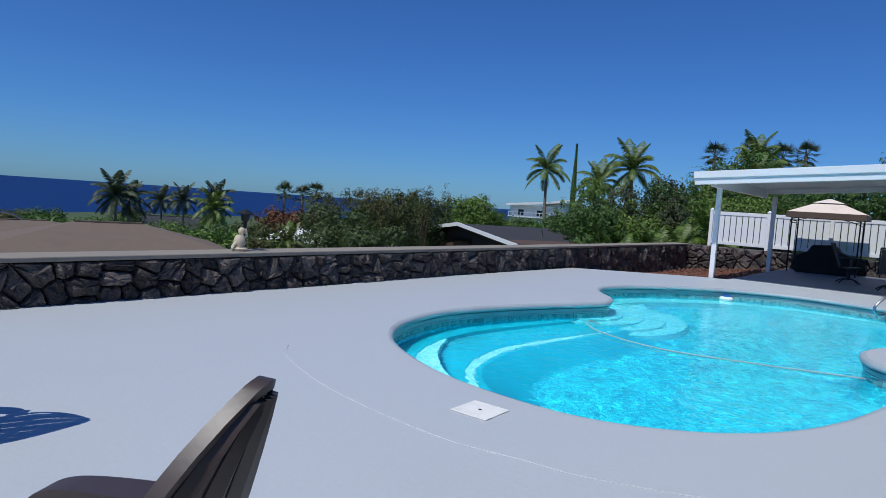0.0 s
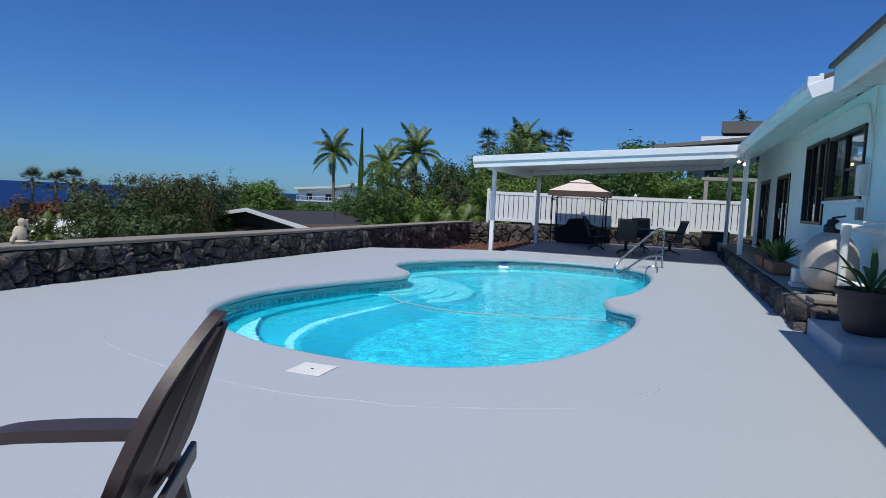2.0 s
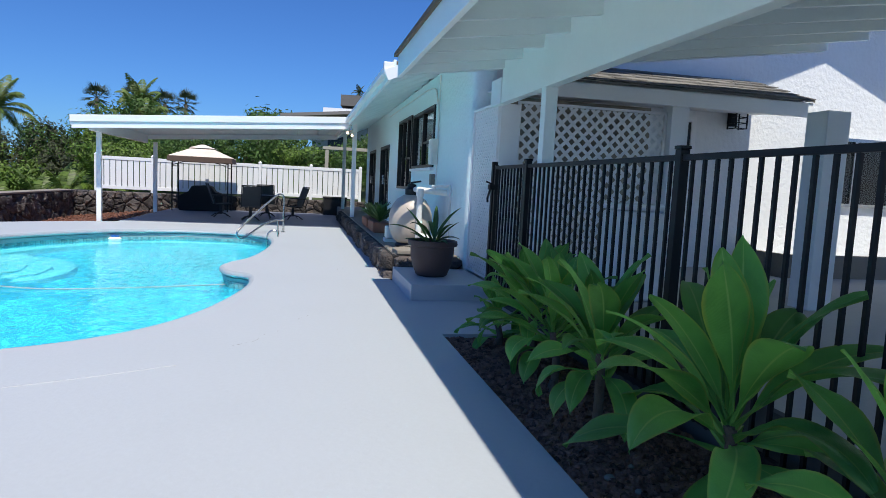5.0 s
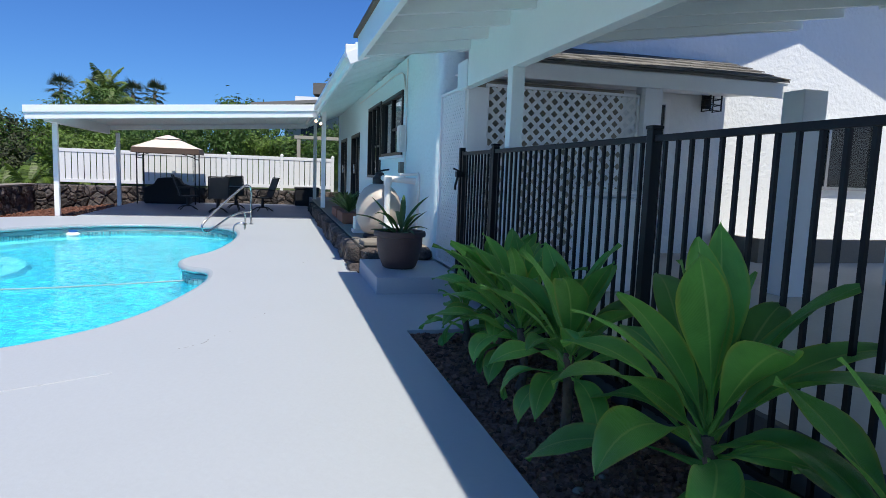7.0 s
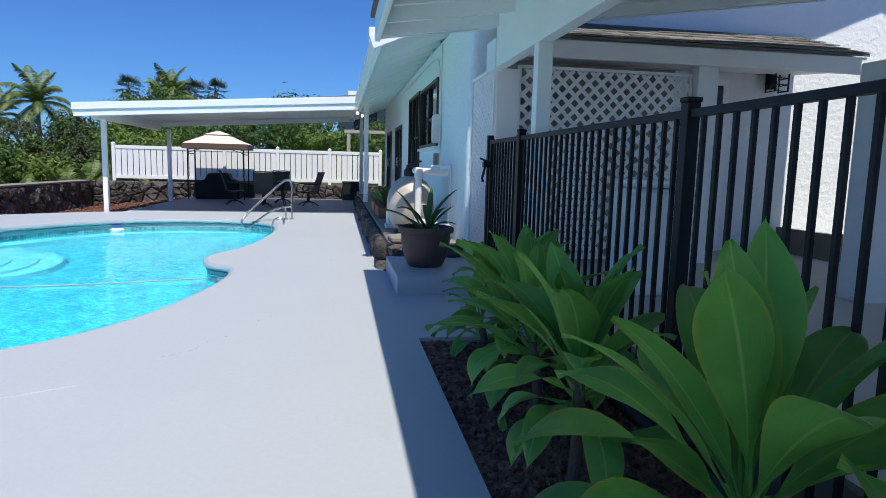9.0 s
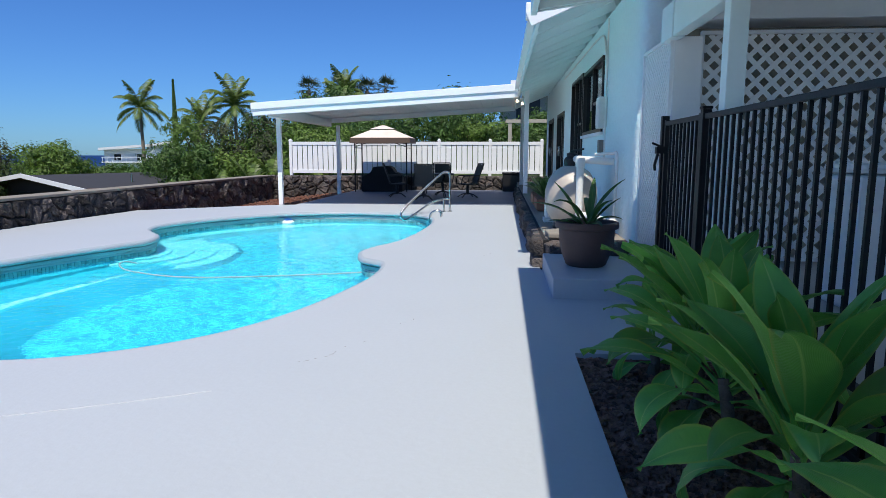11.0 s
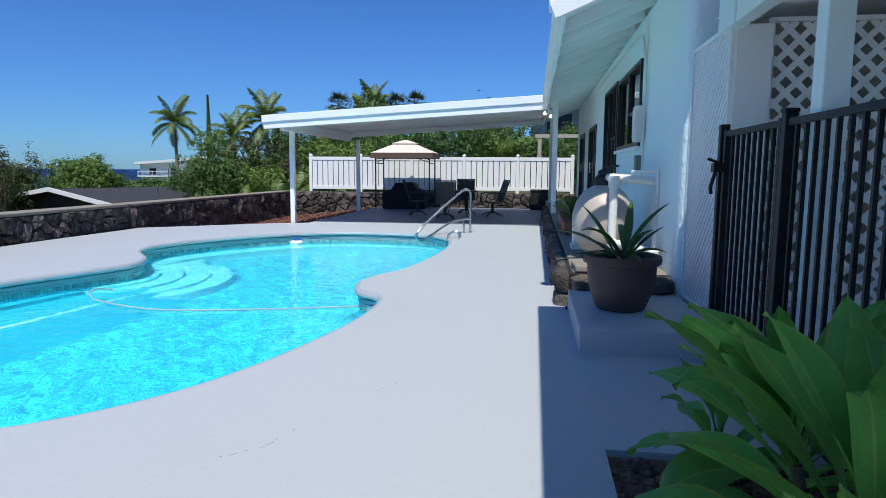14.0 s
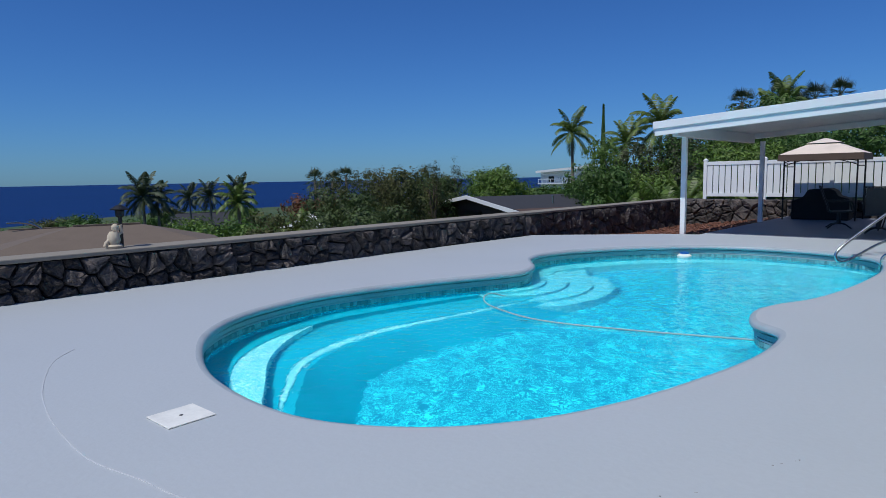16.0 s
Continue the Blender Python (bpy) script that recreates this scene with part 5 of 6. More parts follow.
        part("leg", G().beam((s * 0.29, -0.22, 0.60), (s * 0.29, -0.36, 0.0), 0.05, 0.045), BROWNPLASTIC, t, bevel=0.006)
    return t


chair = slat_chair()
chair.scale = (0.99, 0.99, 0.99)
chair.location, chair.rotation_euler = (-2.06, 1.13, 0), (0, 0, radians(119))
copy_thing(chair, pose(-4.68, 1.28, 0, 0, 0, 138))


# ---- patio furniture ----
table = thing("patio_table", "round dark metal patio table under the patio roof", "table", pose(-1.45, 20.1, 0.006))
part("tabletop", G().lathe([(0.58, 0.69), (0.6, 0.7), (0.6, 0.72), (0.58, 0.73)], 36), RUBBER, table, smooth=0.6)
for a in range(4):
    c, s = math.cos(a * math.pi / 2 + 0.8), math.sin(a * math.pi / 2 + 0.8)
    part("leg", G().tube([(0.45 * c, 0.45 * s, 0), (0.3 * c, 0.3 * s, 0.4), (0.42 * c, 0.42 * s, 0.7)], 0.016, 8), RUBBER, table)


def sling_chair():
    t = thing("sling_chair", "black metal swivel patio chair with grey sling seat", "chair", group="chairs round the patio table")
    part("seat", G().slab([(-0.25, 0.25, 0.44), (0.25, 0.25, 0.44), (0.25, -0.2, 0.41), (-0.25, -0.2, 0.41)], 0.02), SLING, t)
    part("backrest", G().slab([(-0.25, -0.2, 0.44), (0.25, -0.2, 0.44), (0.25, -0.4, 1.0), (-0.25, -0.4, 1.0)], 0.025), SLING, t, "grey sling mesh back")
    for s in (-1, 1):
        part("side_frame", G().tube(spline([(s * 0.27, 0.3, 0.42), (s * 0.27, -0.18, 0.40), (s * 0.27, -0.25, 0.55), (s * 0.27, -0.42, 1.02)], 5, closed=False), 0.016, 8), RUBBER, t, smooth=1.0)
        part("armrest", G().tube(spline([(s * 0.29, -0.28, 0.66), (s * 0.31, 0.0, 0.66), (s * 0.31, 0.22, 0.64), (s * 0.28, 0.28, 0.43)], 5, closed=False), 0.018, 8), RUBBER, t, smooth=1.0)
    part("top_bar", G().tube([(-0.27, -0.42, 1.02), (0.27, -0.42, 1.02)], 0.016, 8), RUBBER, t)
    part("pedestal", G().lathe([(0.05, 0.1), (0.04, 0.4)], 12), RUBBER, t)
    for a in range(4):
        c, s = math.cos(a * math.pi / 2 + 0.78), math.sin(a * math.pi / 2 + 0.78)
        part("foot", G().tube([(0, 0, 0.14), (0.2 * c, 0.2 * s, 0.1), (0.34 * c, 0.34 * s, 0.016)], 0.018, 6), RUBBER, t)
    return t


sc = sling_chair()
sc.matrix_world = pose(-1.65, 19.0, 0.006, 0, 0, 8)
for x, y, a in ((-2.6, 20.1, -75), (-1.3, 21.2, 190), (-0.45, 20.1, 110)):
    copy_thing(sc, pose(x, y, 0.006, 0, 0, a))

# ---- grill gazebo ----
gz = thing("grill_gazebo", "two-tiered beige canvas grill gazebo on slim dark posts", "gazebo", pose(-3.6, 23.3, 0.006) @ Matrix.Diagonal((0.92, 0.92, 1, 1)))
def hip(z0, w0, d0, z1, w1, d1):
    g = G()
    vs = [(sx * w, sy * d, z) for w, d, z in ((w0, d0, z0), (w1, d1, z1)) for sx, sy in ((-1, -1), (1, -1), (1, 1), (-1, 1))]
    return g.add(vs, [(0, 1, 5, 4), (1, 2, 6, 5), (2, 3, 7, 6), (3, 0, 4, 7), (4, 5, 6, 7)])
part("canopy", hip(1.86, 1.12, 0.74, 2.14, 0.42, 0.28), FABRIC, gz, "sunlit beige canvas")
part("valance", hip(1.68, 1.15, 0.77, 1.858, 1.125, 0.745), FABRICDARK, gz, "dark brown valance")
part("top_canopy", hip(2.17, 0.46, 0.31, 2.30, 0.05, 0.04), FABRIC, gz)
for sx in (-1, 1):
    for sy in (-1, 1):
        part("post", G().box(sx * 0.98 - 0.02, sy * 0.62 - 0.02, 0, sx * 0.98 + 0.02, sy * 0.62 + 0.02, 1.8), IRON, gz)
    part("crossbar", G().box(sx * 0.98 - 0.012, -0.6, 1.5, sx * 0.98 + 0.012, 0.6, 1.53), IRON, gz)
part("scroll_arch", G().tube(spline([(-0.96, -0.62, 1.55), (-0.5, -0.62, 1.68), (0, -0.62, 1.72), (0.5, -0.62, 1.68), (0.96, -0.62, 1.55)], 5, closed=False), 0.012, 6), IRON, gz)
part("scroll_arch", G().tube(spline([(-0.96, -0.62, 1.64), (-0.5, -0.62, 1.75), (0, -0.62, 1.78), (0.5, -0.62, 1.75), (0.96, -0.62, 1.64)], 5, closed=False), 0.012, 6), IRON, gz)
grill = thing("covered_grill", "barbecue grill under a black fabric cover", "grill", pose(-3.6, 23.2, 0.006))
g = G()
prof = [(-0.72, 0.0), (-0.72, 0.52), (-0.42, 0.66), (-0.3, 0.86), (0.2, 0.9), (0.36, 0.84), (0.45, 0.68), (0.72, 0.6), (0.72, 0.0)]
g.add([(x, y, z) for y in (-0.3, 0.3) for x, z in prof], [tuple(range(8, -1, -1)), tuple(range(9, 18))] + [(i, (i + 1) % 9, 9 + (i + 1) % 9, 9 + i) for i in range(9)])
part("cover", g, COVER, grill, bevel=0.03)
sb = thing("storage_box", "black plastic deck box beside the back wall", "storage box", pose(1.0, 23.8, 0.006))
part("box_body", G().box(-0.4, -0.3, 0, 0.45, 0.3, 0.6), RUBBER, sb, bevel=0.02)
part("box_lid", G().box(-0.42, -0.32, 0.605, 0.47, 0.32, 0.67), RUBBER, sb, bevel=0.015)

# ---- figurine and small things on the wall ----
g = G()
g.lathe([(0.10, 0.0), (0.11, 0.03), (0.09, 0.05)], 14)
g.lathe([(0.06, 0.04), (0.085, 0.1), (0.075, 0.17), (0.045, 0.22)], 12, (0, 0, 0))
g.lathe([(0.02, 0.21), (0.045, 0.25), (0.045, 0.29), (0.02, 0.32)], 12, (0.0, 0.03, 0))
g.tube([(0.0, 0.05, 0.17), (0.0, 0.12, 0.2), (0.0, 0.1, 0.3)], 0.022, 8)
g.tube([(0.0, -0.05, 0.12), (0.0, -0.11, 0.07), (0.0, -0.12, 0.03)], 0.026, 8)
st = tagged(part("garden_figurine", g, STATUE, smooth=1.0), "small cream stone garden figurine on the wall cap", "figurine")
st.matrix_world = pose(-8.28, 5.7, 0.527, 0, 0, 10)
lan = thing("garden_lantern", "small dark capped lantern on a thin pole behind the figurine", "lantern", pose(-8.36, 5.83, 0.527))
part("pole", G().tube([(0, 0, 0), (0, 0, 0.42)], 0.026, 8), RUBBER, lan)
part("lantern_body", G().lathe([(0.035, 0.40), (0.055, 0.42), (0.06, 0.49), (0.05, 0.50)], 12), RUBBER, lan, smooth=0.6)
part("shade", G().lathe([(0.115, 0.50), (0.118, 0.515), (0.06, 0.55), (0.02, 0.57)], 16), RUBBER, lan, "dark domed cap", smooth=0.6)


# ---- trees ----
def leaf_card(g, p, n, size, r):
    """A small pointed leaf of two triangles' width, facing n."""
    n = n.normalized()
    a = n.orthogonal().normalized()
    a = Matrix.Rotation(r.uniform(0, 6.28), 3, n) @ a
    b = n.cross(a)
    g.add([p - a * size, p + b * size * 0.45 + n * size * 0.12, p + a * size, p - b * size * 0.45 + n * size * 0.12], [(0, 1, 2), (0, 2, 3)])


def bush_crown(lobes, leaves, size, seed):
    """Leaves scattered through lobes (centre, radii), thickest at their skin."""
    r, g = random.Random(seed), G()
    total = sum(b[0] * b[1] * b[2] for _, b in lobes)
    for c, b in lobes:
        clumps = max(6, int(leaves * b[0] * b[1] * b[2] / total / 14))
        for _ in range(clumps):
            u = Vector((r.gauss(0, 1), r.gauss(0, 1), r.gauss(0, 1) * 0.9 + 0.25)).normalized() * r.uniform(0.62, 1.06)
            q = Vector((c[0] + u.x * b[0], c[1] + u.y * b[1], c[2] + u.z * b[2]))
            for _ in range(14):
                d = Vector((r.gauss(0, 1), r.gauss(0, 1), r.gauss(0, 1)))
                leaf_card(g, q + d * size * 1.5, u + d * 0.7, size * r.uniform(0.6, 1.25), r)
    return g


def tree(name, x, y, height, spread, label, seed, material=LEAF, leaves=2600, size=0.13, base=0.25, z=None, group=""):
    r = random.Random(seed)
    t = thing(name, label, "tree" if name != "shrub" else "shrub", pose(x, y, land(x, y) - 0.1 if z is None else z), group=group)
    h0 = height * base
    g = G()
    g.tube(spline([(0, 0, 0), (r.uniform(-0.1, 0.1), 0, h0), (0.1, 0.1, height * 0.6)], 4, closed=False), [0.035 * height * (1 - 0.07 * i) for i in range(9)], 8)
    lobes = []
    for i in range(9):
        a = i * 2.4 + r.uniform(-0.5, 0.5)
        rad = spread * r.uniform(0.25, 0.72)
        q = (math.cos(a) * rad, math.sin(a) * rad, r.uniform(h0 + height * 0.15, height * 0.84))
        w = spread * r.uniform(0.28, 0.5)
        lobes.append((q, (w, w, min(height - q[2], height * 0.3) * r.uniform(0.75, 1.05))))
        g.tube([(0, 0, h0 * 0.8), (q[0] * 0.4, q[1] * 0.4, h0 + (q[2] - h0) * 0.6), q], [0.02 * height, 0.012 * height, 0.004 * height], 6)
    part("trunk", g, BARK, t)
    part("crown", bush_crown(lobes, leaves, size, seed), material, t)
    return t


def frond(length, droop, lift, seed, leaflets=26):
    """A feather-shaped palm frond along +y."""
    r, g = random.Random(seed), G()
    p, a, pts = Vector((0, 0, 0)), radians(lift), []
    for i in range(leaflets + 1):
        pts.append((p.copy(), a))
        p = p + Vector((0, math.cos(a), math.sin(a))) * length / leaflets
        a -= radians(droop) / leaflets * (0.4 + 1.2 * i / leaflets)
    g.tube([q for q, _ in pts[::4]], [0.03 * length / 3 * (1 - 0.13 * i) for i in range(len(pts[::4]))], 4)
    for i, (q, a) in enumerate(pts[2:]):
        u = i / leaflets
        L = length * 0.26 * math.sin(math.pi * (0.12 + 0.84 * u)) * r.uniform(0.85, 1.1)
        ahead = Vector((0, math.cos(a), math.sin(a)))
        for s in (-1, 1):
            side = (Vector((s, 0, 0)) + ahead * 0.7 + Vector((0, 0, -0.35 - 0.3 * r.random()))).normalized()
            tip = q + side * L + Vector((0, 0, -0.22 * L))
            mid = q + side * L * 0.5
            w = ahead * 0.022 * length
            g.add([q - w * 0.5, q + w * 0.5, mid + w, tip, mid - w], [(0, 1, 2, 4), (4, 2, 3)])
    return g


FRONDS = {}


def frond_mesh(kind, material):
    if (kind, material.name) not in FRONDS:
        lift, droop = ((80, 50), (60, 95), (38, 110), (10, 90), (-25, 55))[kind]
        FRONDS[kind, material.name] = mesh_of("frond", frond(1.0, droop, lift, kind), material)
    return FRONDS[kind, material.name]


def palm(x, y, hub, size, label, seed, material=PALMLEAF, count=20, base=None, lean=0.4, name="palm_tree", group=""):
    r = random.Random(seed)
    z0 = land(x, y) - 0.2 if base is None else base
    t = thing(name, label, "palm tree", pose(x, y, z0), group=group)
    H = hub - z0
    part("trunk", G().tube(spline([(lean, -lean * 0.3, 0), (lean * 0.4, 0, H * 0.5), (0, 0, H)], 5, closed=False), [0.05 * size * (1.25 - 0.045 * i) for i in range(11)], 9), PALMBARK, t, "slender grey ringed trunk", smooth=1.0)
    for i in range(count):
        u = (i + 0.5) / count
        o = part("frond", frond_mesh(min(4, int(u * 5)), material), material, t)
        o.location = (0, 0, H)
        o.rotation_euler = (0, 0, radians(i * 137.5 + r.uniform(-12, 12)))
        s = size * r.uniform(0.85, 1.12)
        o.scale = (s, s, s)
    return t


def fan_palm(x, y, hub, size, label, seed, group=""):
    """A palm with stiff round fans."""
    r = random.Random(seed)
    z0 = land(x, y) - 0.2
    t = thing("fan_palm", label, "palm tree", pose(x, y, z0), group=group)
    H = hub - z0
    part("trunk", G().tube([(0.2, 0, 0), (0.05, 0, H * 0.6), (0, 0, H)], [0.16 * size, 0.12 * size, 0.13 * size], 9), PALMBARK, t, smooth=1.0)
    key = ("fan", size)
    if key not in FRONDS:
        g = G()
        g.tube([(0, 0, 0), (0, 0.55, 0)], 0.02, 4)
        for i in range(13):
            a = radians(-78 + 156 * i / 12)
            d = Vector((math.sin(a), math.cos(a), -0.15 - 0.2 * abs(math.sin(a)))) * (1.25 - 0.3 * abs(math.sin(a)))
            w = Vector((d.y, -d.x, 0)) * 0.034
            c = Vector((0, 0.55, 0))
            g.add([c, c + d * 0.3 + w, c + d * 0.62, c + d * 0.3 - w], [(0, 1, 2, 3)])
        FRONDS[key] = mesh_of("fan", g, FANLEAF)
    for i in range(19):
        u = i / 18
        o = part("fan_frond", FRONDS[key], FANLEAF, t)
        o.location = (0, 0, H)
        o.rotation_euler = Euler((radians(84 - 120 * u + r.uniform(-8, 8)), 0, radians(i * 137.5)))
        s = size * r.uniform(0.85, 1.1)
        o.scale = (s, s, s)
    return t


# shrubs and trees below the wall
for i, (x, y, h, s) in enumerate(((-29.0, 26.0, 5.0, 3.0), (-28.6, 29.6, 6.0, 3.1), (-31.0, 34.6, 6.2, 3.4), (-31.5, 23.8, 2.9, 2.2), (-25.5, 25.5, 3.9, 2.2), (-33, 31, 6.3, 3.2))):
    tree("shrub_tree", x, y, h, s, "wild olive-green shrub tree below the wall", 100 + i, DRYLEAF if i % 2 else OLIVELEAF, 9500, 0.105, 0.12, group="shrub trees below the wall")
for i, (x, y, h) in enumerate(((-28.2, 33.2, 6.5), (-29.6, 36.6, 6.7), (-31.8, 36.0, 6.6))):
    tree("slender_tree", x, y, h, 0.85, "slender sparse-leaved young tree", 120 + i, DRYLEAF, 1500, 0.085, 0.2, group="slender trees")
for i, (x, y, h, s) in enumerate(((-34, 62, 4.6, 3.5), (-47, 64, 6.9, 3.6), (-55, 62, 6.0, 3.2), (-43, 59, 6.2, 3), (-62, 70, 5.4, 3), (-42, 62, 5.1, 3.3), (-38, 63, 4.0, 2.8), (-50.5, 67, 4.9, 3.0))):
    tree("distant_tree", x, y, h, s, "rounded green tree in the distance", 130 + i, MIDLEAF if i % 2 else LEAF, 4500, 0.18, 0.15, group="distant trees")
tree("flame_tree", -64, 50, 4.3, 6.0, "wide flat-topped tree with orange blossom", 140, FLOWER, 3000, 0.25, 0.3)
tree("shrub", -50, 33, 3.0, 3.5, "green rounded shrub among the roofs", 141, LEAF, 1500, 0.22, 0.1, group="lower shrubs")
tree("shrub", -66, 24, 3.2, 3.5, "green rounded shrub among the roofs", 142, LEAF, 1500, 0.22, 0.1, group="lower shrubs")
tree("shrub", -40, 9, 4.0, 2.5, "green rounded shrub beside a roof", 143, LEAF, 1500, 0.2, 0.1, group="lower shrubs")
for i, (x, y) in enumerate(((-42, 30), (-46, 27), (-38, 28), (-70, 28), (-74, 34), (-58, 26), (-78, 48), (-72, 56), (-80, 60), (-35, 22), (-90, 40), (-95, 30), (-88, 20), (-60, 14), (-75, 10), (-100, 24), (-104, 36), (-100, 48), (-98, 60), (-96, 72), (-104, 84), (-92, 52), (-84, 30), (-80, 22), (-96, 12), (-66, 44), (-54, 44), (-52, 28), (-36, 18))):
    tree("shrub", x, y, 2.4 + (i * 7 % 5) * 0.35, 3.2, "green rounded shrub among the roofs", 150 + i, (MIDLEAF, LEAF, DRYLEAF)[i % 3], 2000, 0.16, 0.1, group="lower shrubs")
# hedge trees left of the patio
for i, (x, y, h, s) in enumerate(((-21.5, 41, 5.6, 2.6), (-19.2, 42.4, 6.4, 2.8), (-16.8, 42.5, 6.2, 2.8), (-14.6, 43, 5.9, 2.8), (-12.6, 43.6, 5.6, 2.8), (-18.4, 38.6, 4.4, 2.2), (-15.6, 39.6, 4.2, 2.3), (-12.4, 40, 4.2, 2.4), (-9.5, 42, 5.4, 3.0), (-10.6, 36.8, 3.0, 2.0))):
    tree("hedge_tree", x, y, h, s, "dense dark green tree in the neighbouring garden", 170 + i, (LEAF, MIDLEAF, DARKLEAF, LEAF, MIDLEAF)[i % 5], 7000, 0.115, 0.1, group="neighbouring garden trees")
for i, (x, y) in enumerate(((-8.5, 32), (-6, 33.5), (-3.5, 33), (-1, 34), (1.5, 33.5), (4, 34.5), (7, 34), (-7, 38), (-2, 39), (3, 39.5), (8, 40))):
    tree("bank_shrub", x, y, 2.6 + (i % 3) * 0.45, 2.5, "tangled green shrub on the bank behind the fence", 190 + i, LEAF if i % 3 else MIDLEAF, 5500, 0.10, 0.06, group="bank shrubs")
for i, (x, y) in enumerate(((-13.2, 30.5), (-11.6, 31.2), (-10.4, 30.6), (-15.0, 31.4), (-9.2, 31.4))):
    palm(x, y, land(x, y) + 0.35, 1.9, "low lime-green fern palm clump behind the wall", 210 + i, LIMELEAF if i % 2 == 0 else PALMLEAF, 16, name="fern_palm", group="low palms behind the wall")

# palms
palm(-48.7, 85.1, 7.5, 4.5, "tall coconut palm against the sky", 1, count=17)
palm(-40.6, 86.1, 5.8, 4.1, "coconut palm above the hedge", 2, group="coconut palms")
palm(-35.8, 86.2, 7.85, 4.9, "large coconut palm above the hedge", 3, group="coconut palms")
palm(-10.6, 45.0, 4.2, 2.6, "coconut palm beside the patio roof", 4, group="coconut palms")
palm(-13.9, 59.1, 6.9, 2.5, "spreading palm behind the patio roof", 5, group="coconut palms")
palm(-69.0, 31.3, -0.1, 3.0, "large dark coconut palm below the wall", 6, FANLEAF, 24, group="seaside palms")
palm(-70.5, 33.5, -0.6, 2.6, "dark coconut palm below the wall", 16, FANLEAF, 22, group="seaside palms")
palm(-76.0, 39.9, -0.6, 2.4, "slim dark coconut palm below the wall", 7, FANLEAF, group="seaside palms")
palm(-70.5, 39.7, -0.3, 2.3, "slim dark coconut palm below the wall", 8, FANLEAF, group="seaside palms")
palm(-60.3, 37.4, -0.9, 2.5, "bushy coconut palm below the wall", 9, PALMLEAF, 24, group="seaside palms")
palm(-62.5, 38.8, 0.2, 2.4, "dark coconut palm below the wall", 10, FANLEAF, 24, group="seaside palms")
palm(-36.5, 28.5, -2.2, 1.8, "small green palm among shrubs", 12, PALMLEAF, 18, group="seaside palms")
for i, (x, y, z) in enumerate(((-109.0, 83.4, 1.2), (-106.8, 86.3, 0.85), (-105.0, 88.5, 1.7))):
    fan_palm(x, y, z + 0.15, 2.25, "slim fan palm on the skyline", 20 + i, group="skyline fan palms")
for i, (x, y, z) in enumerate(((-19.8, 67.9, 8.0), (-16.5, 68.5, 8.5), (-13.9, 69.3, 8.0), (-12.0, 69.7, 8.2), (-15.2, 69, 7.4))):
    fan_palm(x, y, z, 1.35, "tall fan palm behind the patio roof", 30 + i, group="tall fan palms")
palm(4.9, 62, 9.6, 0.9, "small palm top above the patio roof", 36, FANLEAF, 14, group="coconut palms")

cyp = thing("cypress_tree", "tall thin dark columnar cypress", "tree", pose(-52.0, 100.7, land(-52.0, 100.7)))
part("trunk", G().tube([(0, 0, 0), (0, 0, 10)], [0.26, 0.1], 7), BARK, cyp)
H = 13.2 - land(-52.0, 100.7)
r9, g = random.Random(9), G()
for _ in range(3200):
    t = r9.random() ** 0.8
    w = 0.62 * math.sin(math.pi * min(1, 0.12 + 0.88 * (1 - t))) ** 0.8 * (1 - t) ** 0.7 + 0.03
    a = r9.uniform(0, 6.28)
    leaf_card(g, Vector((w * math.cos(a), w * math.sin(a), 0.5 + t * (H - 0.6))), Vector((math.cos(a), math.sin(a), r9.uniform(-0.2, 1.2))), 0.22, r9)
part("crown", g, LEAF, cyp)
tree("round_tree", -3.6, 60, 7.31 - land(-3.6, 60), 2.3, "round clipped treetop above the patio roof", 300, LEAF, 1800, 0.22, 0.5)


# ---- neighbouring houses ----
def hip_house(name, label, m, w, d, eave, ridge, ridge_len, wallmat, roofmat, over=0.6, openings=3):
    t = thing(name, label, "house", m)
    part("wall", G().box(-w / 2 + over, -d / 2 + over, -5, w / 2 - over, d / 2 - over, eave), wallmat, t)
    g = G()
    L = ridge_len / 2
    g.add([(-w / 2, -d / 2, eave), (w / 2, -d / 2, eave), (w / 2, d / 2, eave), (-w / 2, d / 2, eave), (-L, 0, ridge), (L, 0, ridge),
           (-w / 2, -d / 2, eave - 0.2), (w / 2, -d / 2, eave - 0.2), (w / 2, d / 2, eave - 0.2), (-w / 2, d / 2, eave - 0.2)],
          [(0, 1, 5, 4), (1, 2, 5), (2, 3, 4, 5), (3, 0, 4), (0, 6, 7, 1), (1, 7, 8, 2), (2, 8, 9, 3), (3, 9, 6, 0), (9, 8, 7, 6)])
    r = part("roof", g, roofmat, t)
    part("ridge_cap", G().beam((-L, 0, ridge + 0.02), (L, 0, ridge + 0.02), 0.22, 0.06), roofmat, r)
    for i in range(openings):
        x = -w / 2 + over + (i + 0.5) * (w - 2 * over) / openings
        wd = part("window", G().box(x - 0.7, -d / 2 + over - 0.04, eave - 1.7, x + 0.7, -d / 2 + over - 0.005, eave - 0.5), BLACKFRAME, t)
        part("frame", G().box(x - 0.78, -d / 2 + over - 0.06, eave - 1.78, x + 0.78, -d / 2 + over - 0.045, eave - 1.7), PAINT, wd)
    return t


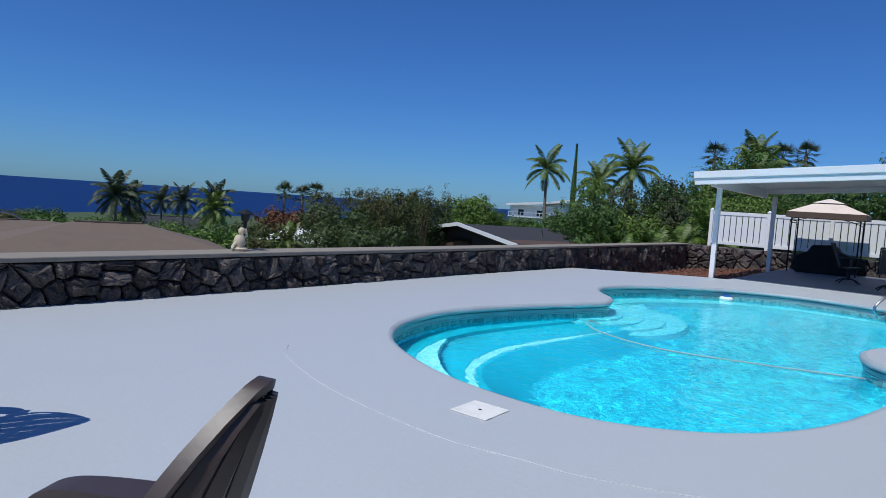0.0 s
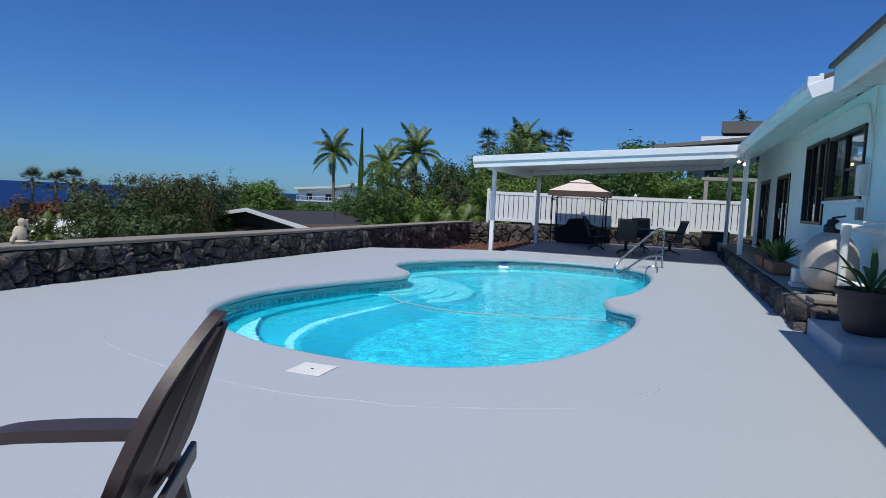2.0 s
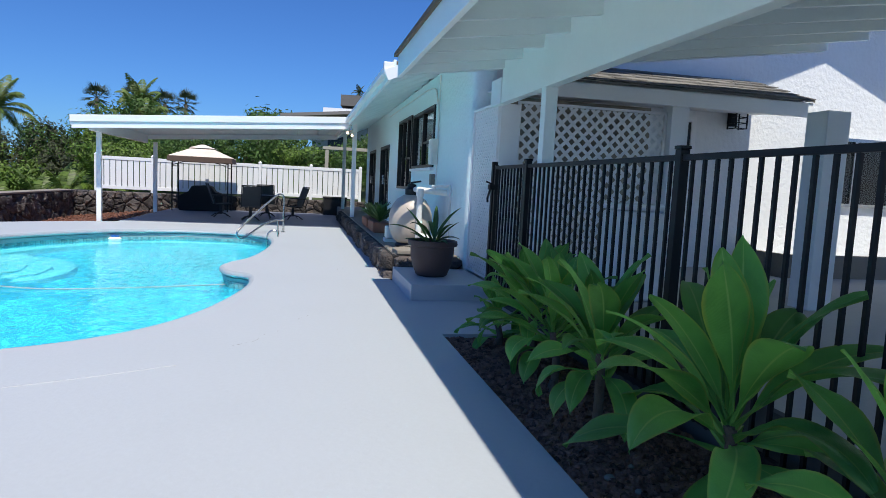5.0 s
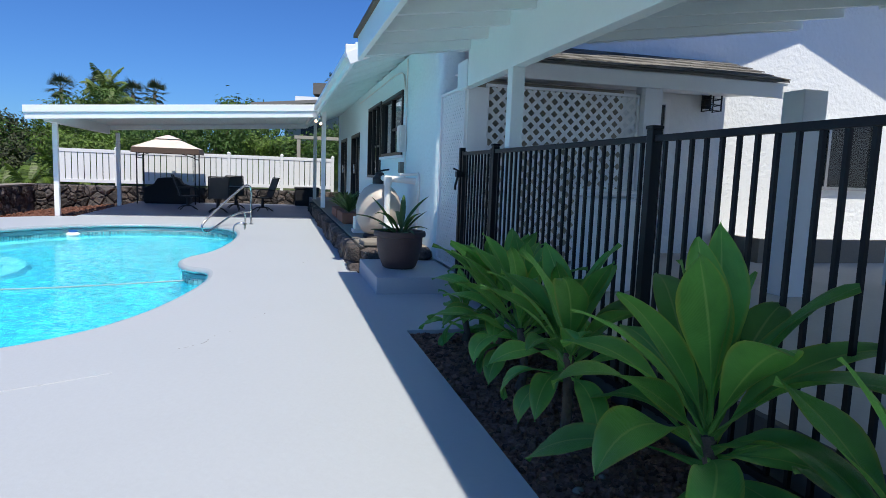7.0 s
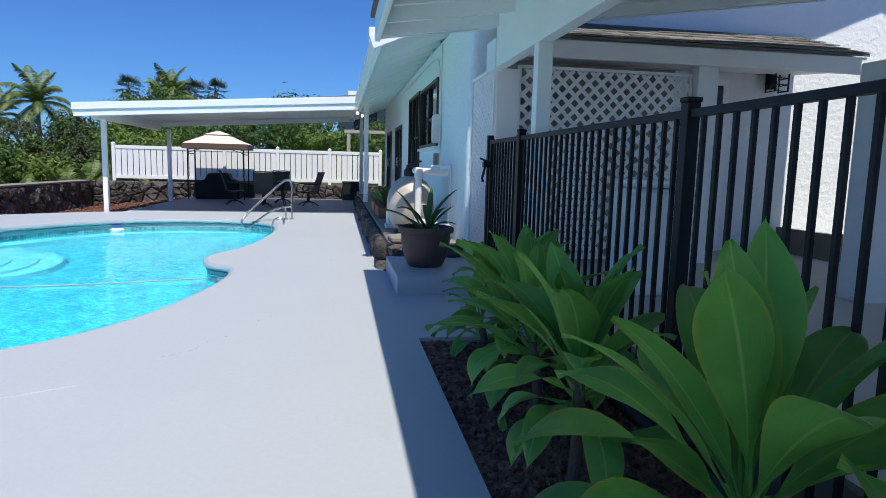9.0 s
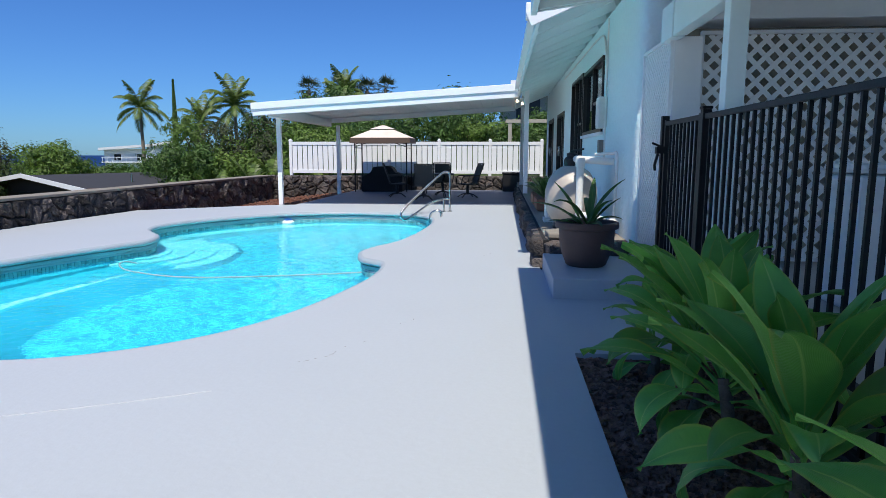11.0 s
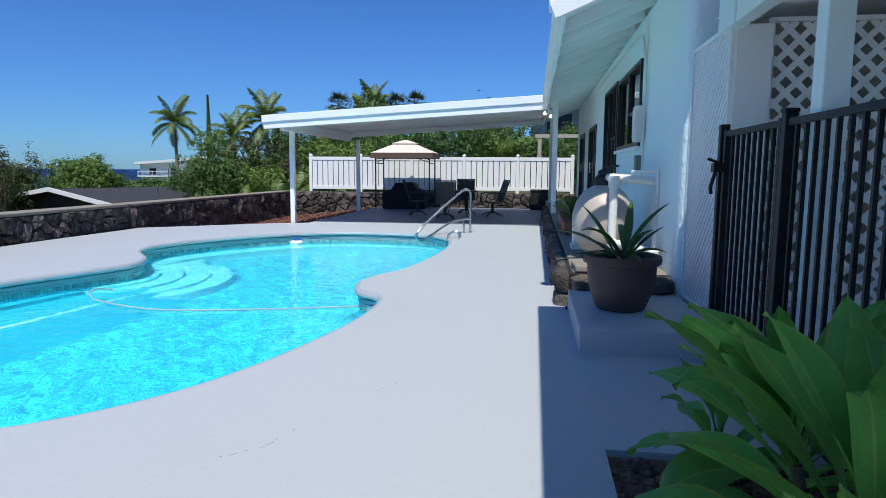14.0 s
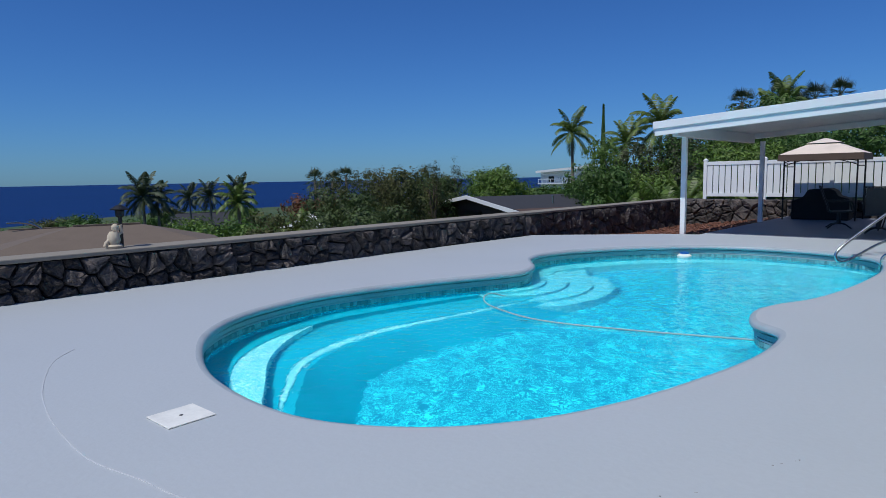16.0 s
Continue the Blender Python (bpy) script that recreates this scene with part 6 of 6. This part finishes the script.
def gable_house(name, label, m, w, d, eave, ridge, wallmat, roofmat, over=0.5):
    """Ridge along x; gable ends at -x and +x."""
    t = thing(name, label, "house", m)
    a, b = w / 2 - over, d / 2 - over
    part("wall", G().add([(x, y, z) for x in (-a, a) for y, z in ((-b, -6), (b, -6), (b, eave), (0, ridge - 0.15), (-b, eave))],
                         [(0, 1, 2, 3, 4), (9, 8, 7, 6, 5), (0, 5, 6, 1), (1, 6, 7, 2), (2, 7, 8, 3), (3, 8, 9, 4), (4, 9, 5, 0)]), wallmat, t)
    for s in (-1, 1):
        part("roof", G().slab([(-w / 2, s * d / 2, eave - 0.1), (w / 2, s * d / 2, eave - 0.1), (w / 2, 0, ridge), (-w / 2, 0, ridge)], 0.1), roofmat, t)
        for e in (-1, 1):
            part("rake_board", G().beam((e * w / 2, s * d / 2, eave - 0.12), (e * w / 2, 0, ridge - 0.02), 0.06, 0.24), VINYL, t, "white barge board")
        part("eave_board", G().box(-w / 2, s * d / 2 - 0.03, eave - 0.32, w / 2, s * d / 2 + 0.03, eave - 0.1), VINYL, t)
    wd = part("gable_window", G().box(-a - 0.04, -1.2, eave - 1.6, -a - 0.005, 1.2, eave - 0.2), BLACKFRAME, t)
    return t


gable_house("neighbour_house", "neighbouring house with dark grey shingle roof and white barge boards", pose(-23.95, 38.85, 0, 0, 0, 66.5), 10.5, 14.2, -0.62, 0.12, BROWNWALL, GREYSHINGLE)
vent = part("roof_vent", G().tube([(-21.0, 36.4, -0.5), (-21.0, 36.4, 0.15)], 0.06, 8), STEEL)
tagged(vent, "small metal vent pipe on the neighbour's roof", "vent pipe")
hip_house("brown_roof_house", "single-storey house with a broad brown hip roof", pose(-29.0, 13.1, -1.42, 0, 0, 69), 9.8, 8.0, 0.0, 1.0, 2.6, BROWNWALL, SHINGLE)
hip_house("brown_roof_house", "low brown hip-roofed house among palms", pose(-44, 14.5, -1.9, 0, 0, 70), 9, 8, 0.0, 0.6, 3.0, BROWNWALL, SHINGLE)
hip_house("grey_roof_house", "distant house with a dark grey roof", pose(-84, 46, -4.4, 0, 0, 60), 15, 9, 0.0, 1.5, 7, BROWNWALL, GREYSHINGLE, openings=4)
hip_house("blue_roof_house", "distant house with a pale blue metal roof", pose(-58, 24.6, -3.1, 0, 0, 65), 6, 5, 0, 0.8, 2.5, TAN, surf("pale_blue_metal", (0.32, 0.42, 0.5), 0.4, var=0.05))
hip_house("white_roof_house", "distant house with a bright white roof", pose(-47.5, 38.3, -2.8, 0, 0, 45), 6.5, 5, 0.0, 1.0, 2, TAN, surf("white_metal_roof", (0.7, 0.7, 0.68), 0.5, var=0.06))
far = thing("white_villa", "large white two-storey villa with low roofs and balconies", "house", pose(-61.3, 106.1, 0.0, 0, 0, 33.4))
part("wall", G().box(-5.6, -3, -6, 8, 4, 2.2), PAINT, far)
for a, b, z, rise in ((-6.5, 1.5, 2.3, 0.7), (1.0, 9.0, 2.95, 1.4)):
    part("roof", G().slab([(a, -4.6, z), (b, -4.6, z + rise), (b, 5, z + rise), (a, 5, z)], 0.4), VINYL, far, "broad white roof")
part("upper_wall", G().box(1.2, -2.5, 2.2, 8, 3.5, 2.95), PAINT, far)
for x in (-4.2, -0.8, 2.6):
    part("window", G().box(x, -3.05, 0.3, x + 1.0, -3.0, 1.3), BLACKFRAME, far)
part("balcony", G().box(-6.1, -4.2, -0.1, 4, -3.1, 0.1), PAINT, far)
for i in range(14):
    part("baluster", G().box(-6 + i * 0.7, -4.15, 0.1, -5.9 + i * 0.7, -4.05, 0.75), PAINT, far)
part("balcony_rail", G().box(-6.1, -4.2, 0.75, 4, -4.0, 0.85), PAINT, far)
hill = thing("hillside_house", "uphill house with weathered brown shingle roofs", "house", pose(4.0, 46, 0, 0, 0, -8))
part("wall", G().box(-3.5, -1, 0, 6, 6, 5.6), TAN, hill)
part("roof", G().slab([(-5.5, -2.4, 5.6), (0.2, -2.4, 6.1), (0.2, 7, 6.3), (-5.5, 7, 5.8)], 0.22), TANSHINGLE, hill, "low weathered roof")
part("roof", G().slab([(-2.6, -1.8, 6.15), (7, -1.8, 6.35), (7, 7, 6.7), (-2.6, 7, 6.5)], 0.3), TANSHINGLE, hill)
part("upper_roof", G().box(-1.6, -1.0, 6.5, 6.5, 5, 7.25), TANSHINGLE, hill, "boxy shingled upper roof")
part("fascia", G().box(-2.7, -1.9, 5.85, 7, -1.82, 6.2), PAINT, hill)
for x in (-2.4, 0.6, 3.6):
    part("window", G().box(x, -1.06, 3.6, x + 1.6, -1.0, 5.0), BLACKFRAME, hill)
porch = thing("hillside_pergola", "white-posted porch beam behind the fence", "pergola", pose(1.3, 30.0, 0.4))
for x in (-0.4, 1.6, 3.6):
    part("post", G().box(x - 0.08, -0.08, 0, x + 0.08, 0.08, 2.3), TAN, porch)
part("beam", G().box(-0.6, -0.1, 2.3, 4.6, 0.1, 2.45), TAN, porch, bevel=0.01)


arm = thing("street_lamp", "pale curved arm street lamp", "street lamp", pose(-44.0, 13.2, land(-44, 13.2)))
part("pole", G().tube(spline([(0.2, 1.6, 0), (0.2, 1.6, 2.9), (0.1, 1.2, 3.7), (0, 0.2, 4.0)], 5, closed=False), 0.06, 8), STEEL, arm)
part("lamp_head", G().box(-0.1, -0.3, 3.92, 0.1, 0.3, 4.02), STEEL, arm, bevel=0.02)

# ---- stones of the rubble walls ----
for wall, m, length, height, size, depth, seed in STONEWORK:
    rubble(wall, m, length, height, size, depth, seed)
